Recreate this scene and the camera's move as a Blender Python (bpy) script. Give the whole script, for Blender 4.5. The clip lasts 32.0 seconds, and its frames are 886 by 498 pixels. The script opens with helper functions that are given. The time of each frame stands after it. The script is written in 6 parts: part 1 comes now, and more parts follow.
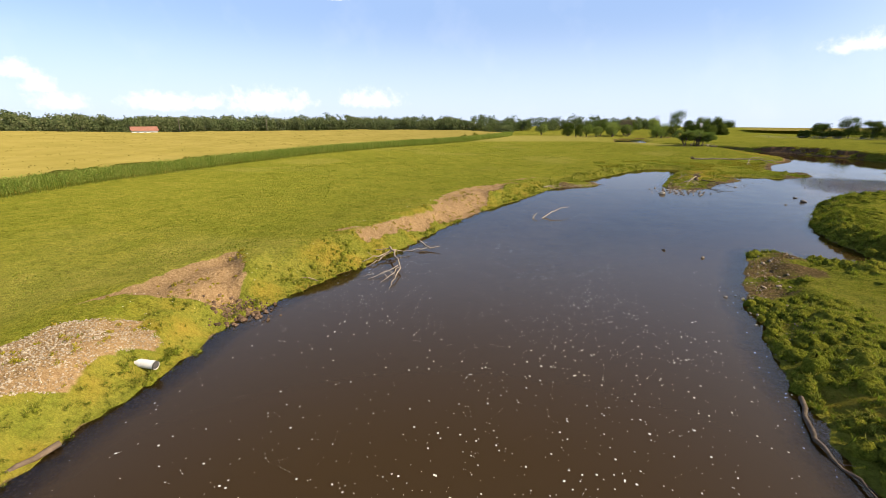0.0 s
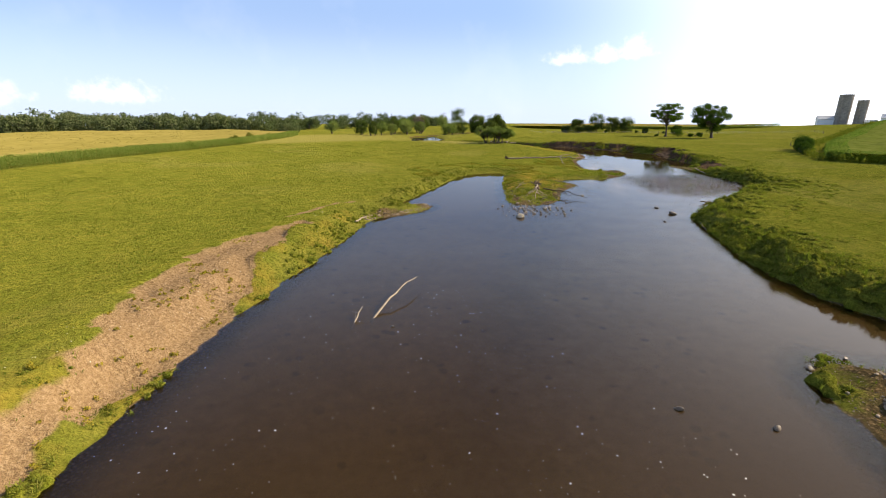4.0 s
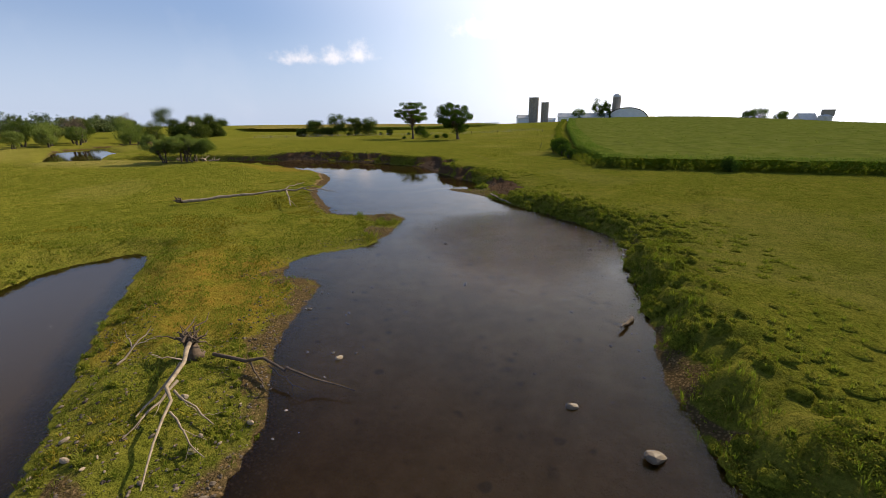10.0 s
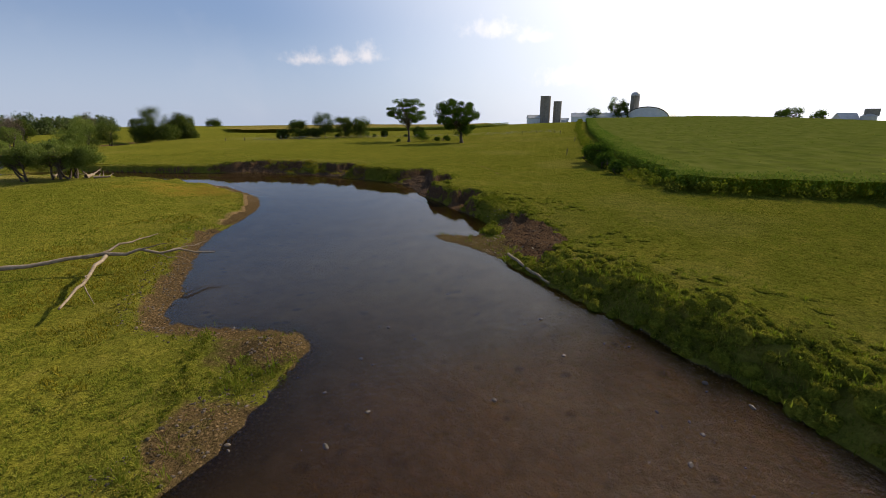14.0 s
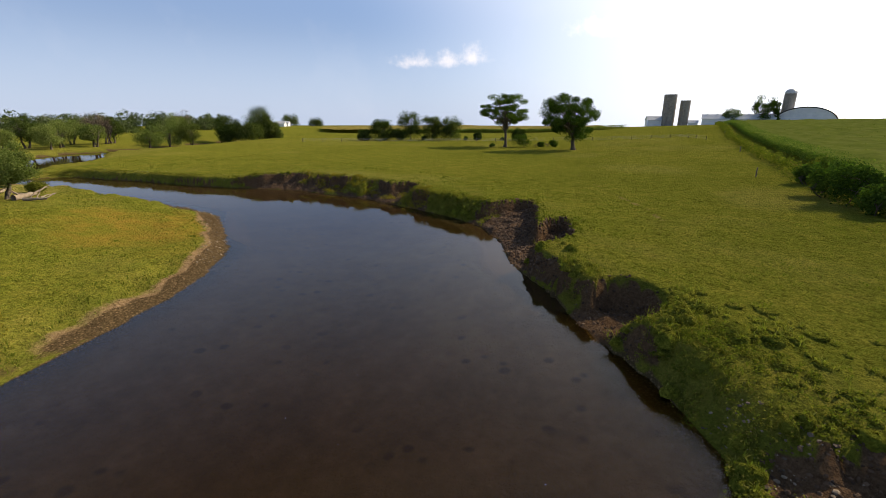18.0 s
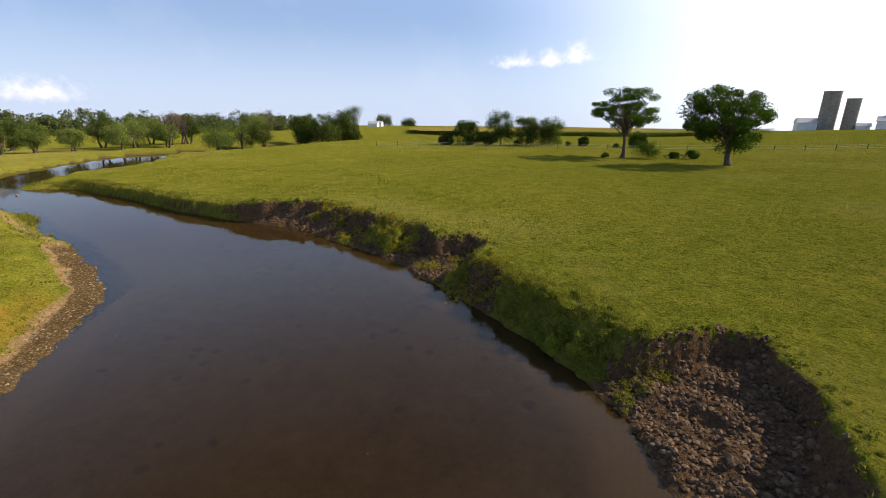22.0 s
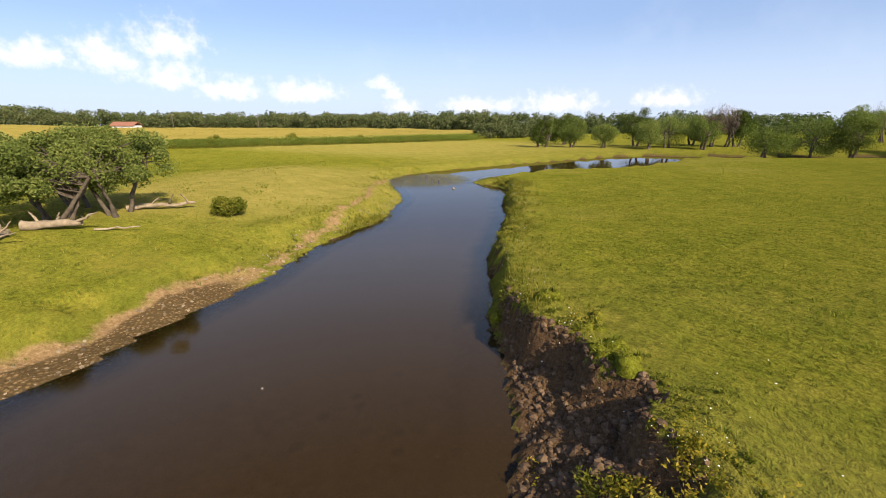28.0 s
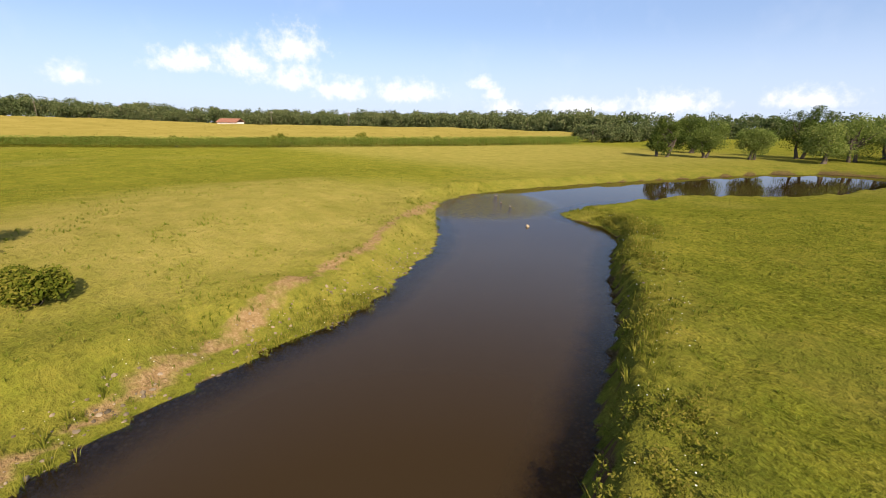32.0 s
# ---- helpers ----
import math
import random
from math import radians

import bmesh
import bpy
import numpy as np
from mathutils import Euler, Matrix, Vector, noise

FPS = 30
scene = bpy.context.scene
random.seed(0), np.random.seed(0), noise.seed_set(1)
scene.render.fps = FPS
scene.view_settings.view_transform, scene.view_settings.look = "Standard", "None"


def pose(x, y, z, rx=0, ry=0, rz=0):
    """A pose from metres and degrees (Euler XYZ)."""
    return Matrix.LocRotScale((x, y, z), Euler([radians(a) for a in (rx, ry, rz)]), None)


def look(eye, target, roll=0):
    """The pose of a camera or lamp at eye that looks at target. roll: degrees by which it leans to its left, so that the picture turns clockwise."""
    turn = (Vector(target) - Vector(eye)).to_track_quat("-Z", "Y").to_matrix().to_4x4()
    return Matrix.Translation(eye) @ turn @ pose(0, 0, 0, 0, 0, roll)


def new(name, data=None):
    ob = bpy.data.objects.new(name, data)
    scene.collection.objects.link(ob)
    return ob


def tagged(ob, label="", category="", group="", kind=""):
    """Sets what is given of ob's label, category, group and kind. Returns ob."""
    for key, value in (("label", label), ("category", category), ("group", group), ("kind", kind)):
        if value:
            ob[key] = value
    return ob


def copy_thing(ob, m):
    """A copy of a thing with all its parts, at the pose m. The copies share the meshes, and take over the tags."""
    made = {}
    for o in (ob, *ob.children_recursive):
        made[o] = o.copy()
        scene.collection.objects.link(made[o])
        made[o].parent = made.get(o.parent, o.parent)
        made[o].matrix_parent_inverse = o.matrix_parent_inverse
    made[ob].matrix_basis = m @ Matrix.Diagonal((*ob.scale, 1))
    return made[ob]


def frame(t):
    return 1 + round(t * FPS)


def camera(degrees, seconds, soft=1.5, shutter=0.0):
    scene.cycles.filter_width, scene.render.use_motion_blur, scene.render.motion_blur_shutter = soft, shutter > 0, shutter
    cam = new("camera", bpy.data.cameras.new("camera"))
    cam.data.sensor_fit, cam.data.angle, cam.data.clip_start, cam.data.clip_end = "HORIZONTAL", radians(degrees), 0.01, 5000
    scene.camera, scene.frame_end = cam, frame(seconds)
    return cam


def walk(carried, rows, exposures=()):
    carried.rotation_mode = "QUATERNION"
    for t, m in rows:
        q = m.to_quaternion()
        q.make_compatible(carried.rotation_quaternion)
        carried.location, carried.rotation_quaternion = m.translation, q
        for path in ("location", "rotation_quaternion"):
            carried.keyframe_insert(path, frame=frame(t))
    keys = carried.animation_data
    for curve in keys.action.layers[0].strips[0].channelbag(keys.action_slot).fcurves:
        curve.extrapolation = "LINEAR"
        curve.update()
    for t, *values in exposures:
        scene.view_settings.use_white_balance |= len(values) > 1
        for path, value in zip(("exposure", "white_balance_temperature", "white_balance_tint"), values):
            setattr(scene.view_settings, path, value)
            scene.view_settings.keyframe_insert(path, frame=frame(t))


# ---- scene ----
cam = camera(91.2, 32.0, 0.85)
PATH = [
    (0.0, 3.78, 6.57, 11.60, 73.21, -0.16, -3.59),
    (0.5, 4.07, 9.81, 11.46, 73.24, -0.05, -4.83),
    (1.0, 4.61, 13.35, 11.32, 73.20, -0.02, -7.62),
    (1.5, 5.39, 17.16, 11.20, 73.19, -0.01, -8.43),
    (2.0, 6.22, 21.08, 11.08, 73.10, -0.05, -9.22),
    (2.5, 7.06, 24.92, 11.06, 73.07, -0.09, -13.98),
    (3.0, 8.09, 28.60, 11.15, 73.03, -0.02, -23.63),
    (3.5, 9.77, 32.16, 11.15, 73.01, -0.07, -26.42),
    (5.5, 14.98, 45.11, 10.81, 73.00, 0.01, -50.20),
    (6.0, 17.67, 48.23, 10.78, 73.01, 0.08, -56.32),
    (6.5, 20.78, 51.22, 10.78, 73.00, 0.09, -62.03),
    (7.0, 24.14, 54.01, 10.80, 73.05, 0.12, -62.30),
    (7.5, 27.66, 56.54, 10.87, 73.02, 0.10, -62.28),
    (8.0, 31.18, 58.72, 10.96, 73.00, 0.17, -62.27),
    (8.5, 34.87, 60.94, 11.05, 73.00, 0.18, -62.26),
    (9.0, 38.61, 63.06, 11.09, 73.03, 0.27, -62.26),
    (9.5, 42.37, 64.84, 11.21, 72.99, 0.17, -62.19),
    (10.0, 46.07, 66.55, 11.37, 72.99, 0.22, -62.15),
    (10.5, 49.76, 68.04, 11.41, 72.98, 0.19, -62.04),
    (11.0, 53.36, 69.48, 11.38, 73.01, 0.23, -61.96),
    (11.5, 56.80, 70.96, 11.32, 73.02, 0.27, -61.86),
    (12.0, 60.17, 72.46, 11.25, 73.04, 0.28, -61.76),
    (12.5, 63.53, 73.99, 11.18, 73.02, 0.20, -61.64),
    (13.0, 66.96, 75.56, 11.12, 73.02, 0.23, -61.50),
    (13.5, 70.49, 77.09, 11.00, 73.01, 0.20, -61.35),
    (14.0, 74.05, 78.62, 10.87, 73.04, 0.20, -61.18),
    (14.5, 77.59, 80.19, 10.72, 73.09, 0.19, -58.81),
    (15.0, 80.99, 81.98, 10.53, 73.12, -0.02, -52.45),
    (15.5, 84.24, 84.05, 10.43, 73.16, 0.04, -49.69),
    (17.5, 97.57, 92.82, 10.33, 73.17, -0.10, -48.69),
    (18.0, 100.75, 95.07, 10.34, 73.20, -0.16, -48.49),
    (18.5, 103.78, 97.28, 10.30, 73.19, -0.18, -48.28),
    (19.0, 106.61, 99.41, 10.26, 73.18, -0.19, -48.01),
    (19.5, 109.20, 101.51, 10.26, 73.18, -0.23, -44.85),
    (20.0, 111.60, 103.62, 10.24, 73.27, -0.12, -40.20),
    (20.5, 114.00, 105.99, 10.25, 73.29, -0.26, -37.51),
    (21.0, 116.61, 108.38, 10.30, 73.23, -0.30, -36.93),
    (21.5, 119.06, 110.85, 10.37, 73.25, -0.42, -36.56),
    (22.0, 121.35, 113.23, 10.42, 73.20, -0.41, -36.22),
    (22.5, 123.44, 115.61, 10.28, 72.92, 0.05, -35.53),
    (23.0, 125.54, 118.12, 10.11, 73.03, -0.25, -31.68),
    (23.5, 127.35, 120.52, 9.94, 72.91, -0.01, -28.58),
    (24.0, 129.10, 123.05, 9.85, 73.00, -0.43, -23.35),
    (24.5, 130.79, 125.60, 9.76, 72.95, -0.12, -18.26),
    (26.5, 135.68, 137.90, 8.97, 73.06, -0.04, 3.42),
    (27.0, 136.26, 140.94, 8.78, 73.11, -0.38, 11.61),
    (27.5, 136.58, 143.80, 8.60, 73.11, -0.10, 19.83),
    (28.0, 136.72, 146.43, 8.49, 73.25, -0.05, 31.37),
    (28.5, 136.45, 148.91, 8.38, 73.29, -0.08, 38.75),
    (29.0, 135.91, 151.19, 8.32, 73.29, -0.09, 41.81),
    (29.5, 135.10, 153.41, 8.34, 73.33, -0.05, 42.36),
    (30.0, 134.11, 155.60, 8.35, 73.20, -0.35, 42.62),
    (30.5, 132.93, 157.65, 8.28, 73.39, -0.06, 42.76),
    (31.0, 131.48, 159.80, 8.26, 73.44, -0.04, 42.80),
    (31.5, 129.79, 162.13, 8.28, 73.48, -0.04, 43.04),
    (32.0, 127.91, 164.59, 8.30, 73.17, -0.63, 43.82),
]
walk(cam, [(t, pose(x, y, z, rx, ry, rz)) for t, x, y, z, rx, ry, rz in PATH], [(0.0, 0.88), (3.0, 0.91), (6.0, 0.84), (9.0, 0.47), (13.0, 0.16), (15.0, 0.06), (18.0, 0.37), (20.0, 0.42), (23.0, 0.67), (27.0, 0.72), (32.0, 0.71)])

# ---- world and sun ----
SUN_AZ, SUN_EL = 112.0, 34.0          # degrees clockwise from +y, degrees up
CLOUDS_NORTH = [
    (-37.5, 2.7, 1.3, 0.9), (-36.4, 1.2, 2.2, 1.0), (-27.8, 1.3, 3.0, 1.2), (-23.8, 1.4, 2.2, 0.9),
    (-17.4, 1.5, 4.2, 1.7), (-5.3, 1.9, 3.4, 1.3), (-8.5, 12.9, 1.4, 0.4), (45.2, 6.4, 2.6, 1.0), (49.0, 6.5, 1.3, 1.1),
    (52.1, 6.9, 1.6, 1.5), (67.1, 9.6, 3.2, 1.3), (71.7, 8.8, 2.2, 1.0), (76.5, 4.2, 4.0, 1.4),
    (93.6, 6.8, 1.6, 1.3), (-72.5, 5.3, 3.6, 1.5), (-66.8, 5.6, 2.8, 2.2), (-61.6, 7.2, 3.4, 2.4),
    (-61.8, 3.9, 3.6, 1.7), (-56.0, 2.9, 3.4, 1.7), (-48.5, 2.7, 4.2, 1.6), (-39.0, 3.8, 1.5, 1.0), (-82.7, 3.4, 1.8, 1.2),
]


def build_world():
    w = bpy.data.worlds.new("sky")
    w.use_nodes = True
    nt = w.node_tree
    N, L = nt.nodes, nt.links
    N.clear()

    def node(kind, **kw):
        n = N.new(kind)
        for i, val in kw.get("ins", {}).items():
            if hasattr(val, "is_linked"):
                L.new(val, n.inputs[i])
            else:
                n.inputs[i].default_value = val
        return n

    def m(op, a, b=0.0, c=0.0):
        n = node("ShaderNodeMath", ins={0: a, 1: b, 2: c})
        n.operation = op
        return n.outputs[0]

    sky = N.new("ShaderNodeTexSky")
    sky.sky_type = "NISHITA"
    sky.sun_disc = False
    sky.sun_elevation, sky.sun_rotation = radians(SUN_EL), radians(SUN_AZ)
    sky.altitude, sky.air_density, sky.dust_density, sky.ozone_density = 250, 1.0, 0.4, 3.0
    co = N.new("ShaderNodeTexCoord").outputs["Generated"]
    nrm = node("ShaderNodeVectorMath", ins={0: co})
    nrm.operation = "NORMALIZE"
    sep = node("ShaderNodeSeparateXYZ", ins={0: nrm.outputs[0]})
    az = m("MULTIPLY", m("ARCTAN2", sep.outputs[0], sep.outputs[1]), 57.2958)
    el = m("MULTIPLY", m("ARCSINE", sep.outputs[2]), 57.2958)
    noise1 = node("ShaderNodeTexNoise", ins={"Vector": nrm.outputs[0], "Scale": 46.0, "Detail": 7.0, "Roughness": 0.6})
    noise2 = node("ShaderNodeTexNoise", ins={"Vector": nrm.outputs[0], "Scale": 9.0, "Detail": 4.0, "Roughness": 0.55})
    best = None
    under = None
    for a, e, wa, he in CLOUDS_NORTH:
        dx = m("MULTIPLY", m("SUBTRACT", az, a), 1.0 / wa)
        dy0 = m("SUBTRACT", el, e)
        # flat bases, heaped tops
        dy = m("ADD", m("MULTIPLY", m("MAXIMUM", dy0, 0.0), 1.0 / he), m("MULTIPLY", m("MINIMUM", dy0, 0.0), 2.0 / he))
        d = m("SQRT", m("ADD", m("MULTIPLY", dx, dx), m("MULTIPLY", dy, dy)))
        v = m("SUBTRACT", 1.3, m("MULTIPLY", d, 0.8))
        best = v if best is None else m("MAXIMUM", best, v)
    body = m("ADD", best, m("MULTIPLY", m("SUBTRACT", noise1.outputs[0], 0.5), 2.1))
    mask = node("ShaderNodeMapRange", ins={0: body, 1: 0.15, 2: 1.45, 3: 0.0, 4: 0.82})
    mask.interpolation_type = "SMOOTHSTEP"
    thin = node("ShaderNodeMapRange", ins={0: noise2.outputs[0], 1: 0.55, 2: 0.95, 3: 0.0, 4: 0.10})
    fac = m("MAXIMUM", mask.outputs[0], thin.outputs[0])
    haze = node("ShaderNodeMapRange", ins={0: el, 1: -1.0, 2: 19.0, 3: 0.85, 4: 0.0})
    haze.interpolation_type = "SMOOTHSTEP"
    hz = node("ShaderNodeMix", ins={"Factor": haze.outputs[0], 6: sky.outputs[0], 7: (8.9, 8.0, 8.2, 1)})
    hz.data_type = "RGBA"
    up = node("ShaderNodeMapRange", ins={0: el, 1: 9.0, 2: 17.0, 3: 0.0, 4: 1.0})
    off = node("ShaderNodeMapRange", ins={0: el, 1: 22.0, 2: 42.0, 3: 0.95, 4: 0.0})
    veil = node("ShaderNodeMix", ins={"Factor": m("MULTIPLY", up.outputs[0], off.outputs[0]), 6: hz.outputs[2], 7: (5.8, 6.3, 7.6, 1)})
    veil.data_type, veil.blend_type = "RGBA", "LIGHTEN"
    mix = node("ShaderNodeMix", ins={"Factor": fac, 6: veil.outputs[2], 7: (15.8, 11.8, 9.6, 1)})
    mix.data_type = "RGBA"
    tint = node("ShaderNodeMix", ins={"Factor": 1.0, 6: mix.outputs[2], 7: (0.72, 0.905, 1.14, 1)})
    tint.data_type, tint.blend_type = "RGBA", "MULTIPLY"
    mix = tint
    # the white glare of the hazy air round the sun
    a_, e_ = radians(SUN_AZ), radians(SUN_EL)
    dot = node("ShaderNodeVectorMath", ins={0: nrm.outputs[0], 1: (math.sin(a_) * math.cos(e_), math.cos(a_) * math.cos(e_), math.sin(e_))})
    dot.operation = "DOT_PRODUCT"
    away = m("MULTIPLY", m("ARCCOSINE", dot.outputs["Value"]), 57.2958)
    glare = node("ShaderNodeMapRange", ins={0: away, 1: 72.0, 2: 22.0, 3: 0.0, 4: 0.95})
    glare.interpolation_type = "SMOOTHSTEP"
    low = node("ShaderNodeMapRange", ins={0: el, 1: 13.0, 2: 42.0, 3: 1.0, 4: 0.3})      # thinner haze higher up
    low.interpolation_type = "SMOOTHSTEP"
    gm = node("ShaderNodeMix", ins={"Factor": m("MULTIPLY", glare.outputs[0], low.outputs[0]), 6: mix.outputs[2], 7: (17.5, 17.3, 17.6, 1)})
    gm.data_type, gm.blend_type = "RGBA", "LIGHTEN"
    mix = gm
    bg = node("ShaderNodeBackground", ins={0: mix.outputs[2], 1: 0.073})
    out = N.new("ShaderNodeOutputWorld")
    L.new(bg.outputs[0], out.inputs[0])
    scene.world = w


build_world()
sun_data = bpy.data.lights.new("sun", "SUN")
sun_data.energy, sun_data.angle, sun_data.color = 5.0, radians(0.6), (1.0, 0.84, 0.60)
sun = new("sun", sun_data)
a, e = radians(SUN_AZ), radians(SUN_EL)
sun.matrix_world = look((0, 0, 60), (-math.sin(a) * math.cos(e) * 10, -math.cos(a) * math.cos(e) * 10, 60 - math.sin(e) * 10))

# ---- materials ----
def mat_new(name):
    mt = bpy.data.materials.new(name)
    mt.use_nodes = True
    nt = mt.node_tree
    return mt, nt, nt.nodes["Principled BSDF"], nt.nodes["Material Output"]


def lk(nt, a, b):
    nt.links.new(a, b)


def nnode(nt, kind, **ins):
    n = nt.nodes.new(kind)
    for k, val in ins.items():
        key = k.replace("_", " ")
        if hasattr(val, "is_linked"):
            nt.links.new(val, n.inputs[key])
        else:
            n.inputs[key].default_value = val
    return n


def position(nt):
    return nt.nodes.new("ShaderNodeNewGeometry").outputs["Position"]


def tex(nt, scale, detail=4.0, rough=0.6, vec=None):
    n = nt.nodes.new("ShaderNodeTexNoise")
    n.inputs["Scale"].default_value, n.inputs["Detail"].default_value, n.inputs["Roughness"].default_value = scale, detail, rough
    nt.links.new(vec or position(nt), n.inputs["Vector"])
    return n.outputs[0]


def ramp(nt, fac, stops):
    r = nt.nodes.new("ShaderNodeValToRGB")
    els = r.color_ramp.elements
    while len(els) < len(stops):
        els.new(0.5)
    for el_, (p, c) in zip(els, stops):
        el_.position, el_.color = p, (*c, 1)
    nt.links.new(fac, r.inputs[0])
    return r.outputs[0]


def mixc(nt, fac, a, b, blend="MIX"):
    n = nt.nodes.new("ShaderNodeMix")
    n.data_type, n.blend_type = "RGBA", blend
    for sock, val in ((n.inputs["Factor"], fac), (n.inputs[6], a), (n.inputs[7], b)):
        if hasattr(val, "is_linked"):
            nt.links.new(val, sock)
        elif isinstance(val, tuple):
            sock.default_value = (*val, 1)
        else:
            sock.default_value = val
    return n.outputs[2]


def span(nt, val, a, b, lo=0.0, hi=1.0):
    n = nt.nodes.new("ShaderNodeMapRange")
    n.interpolation_type = "SMOOTHSTEP"
    for i, x in enumerate((None, a, b, lo, hi)):
        if x is not None:
            n.inputs[i].default_value = x
    nt.links.new(val, n.inputs[0])
    return n.outputs[0]


def mth(nt, op, a, b=0.0):
    n = nt.nodes.new("ShaderNodeMath")
    n.operation = op
    for i, x in enumerate((a, b)):
        if hasattr(x, "is_linked"):
            nt.links.new(x, n.inputs[i])
        else:
            n.inputs[i].default_value = x
    return n.outputs[0]


def bump(nt, bsdf, height, strength=0.5, dist=0.05):
    b = nt.nodes.new("ShaderNodeBump")
    b.inputs["Strength"].default_value, b.inputs["Distance"].default_value = strength, dist
    nt.links.new(height, b.inputs["Height"])
    nt.links.new(b.outputs[0], bsdf.inputs["Normal"])


def attr(nt, name):
    n = nt.nodes.new("ShaderNodeAttribute")
    n.attribute_name = name
    return n.outputs["Fac"]


def plain(name, stops, scale=3.0, rough=0.8, bumps=0.4, metal=0.0, island=False, bdist=0.03):
    """A material with a noise-driven colour ramp and relief."""
    mt, nt, b, _ = mat_new(name)
    f = tex(nt, scale, 6.0, 0.65)
    if island:
        g = nt.nodes.new("ShaderNodeNewGeometry").outputs["Random Per Island"]
        f = mth(nt, "ADD", mth(nt, "MULTIPLY", f, 0.5), mth(nt, "MULTIPLY", g, 0.5))
    lk(nt, ramp(nt, f, stops), b.inputs["Base Color"])
    b.inputs["Roughness"].default_value, b.inputs["Metallic"].default_value = rough, metal
    b.inputs["Specular IOR Level"].default_value = 0.25
    if bumps:
        bump(nt, b, tex(nt, scale * 6, 5.0), bumps, bdist)
    return mt


def leafy(name, stops, scale=0.6, through_light=0.4):
    """Leaves: diffuse and translucent, varied leaf by leaf and at a larger scale."""
    mt, nt, b, out = mat_new(name)
    nt.nodes.remove(b)
    g = nt.nodes.new("ShaderNodeNewGeometry").outputs["Random Per Island"]
    f = mth(nt, "ADD", mth(nt, "MULTIPLY", tex(nt, scale, 3.0), 0.6), mth(nt, "MULTIPLY", g, 0.4))
    info = nt.nodes.new("ShaderNodeObjectInfo").outputs["Random"]
    f = mth(nt, "ADD", f, mth(nt, "MULTIPLY", mth(nt, "SUBTRACT", info, 0.5), 0.22))
    c = ramp(nt, f, stops)
    d = nnode(nt, "ShaderNodeBsdfDiffuse", Color=c, Roughness=0.4)
    t = nnode(nt, "ShaderNodeBsdfTranslucent", Color=mixc(nt, 1.0, c, (1.0, 1.3, 0.6), "MULTIPLY"))
    m1 = nt.nodes.new("ShaderNodeMixShader")
    m1.inputs[0].default_value = through_light
    lk(nt, d.outputs[0], m1.inputs[1]), lk(nt, t.outputs[0], m1.inputs[2])
    lk(nt, m1.outputs[0], out.inputs[0])
    return mt


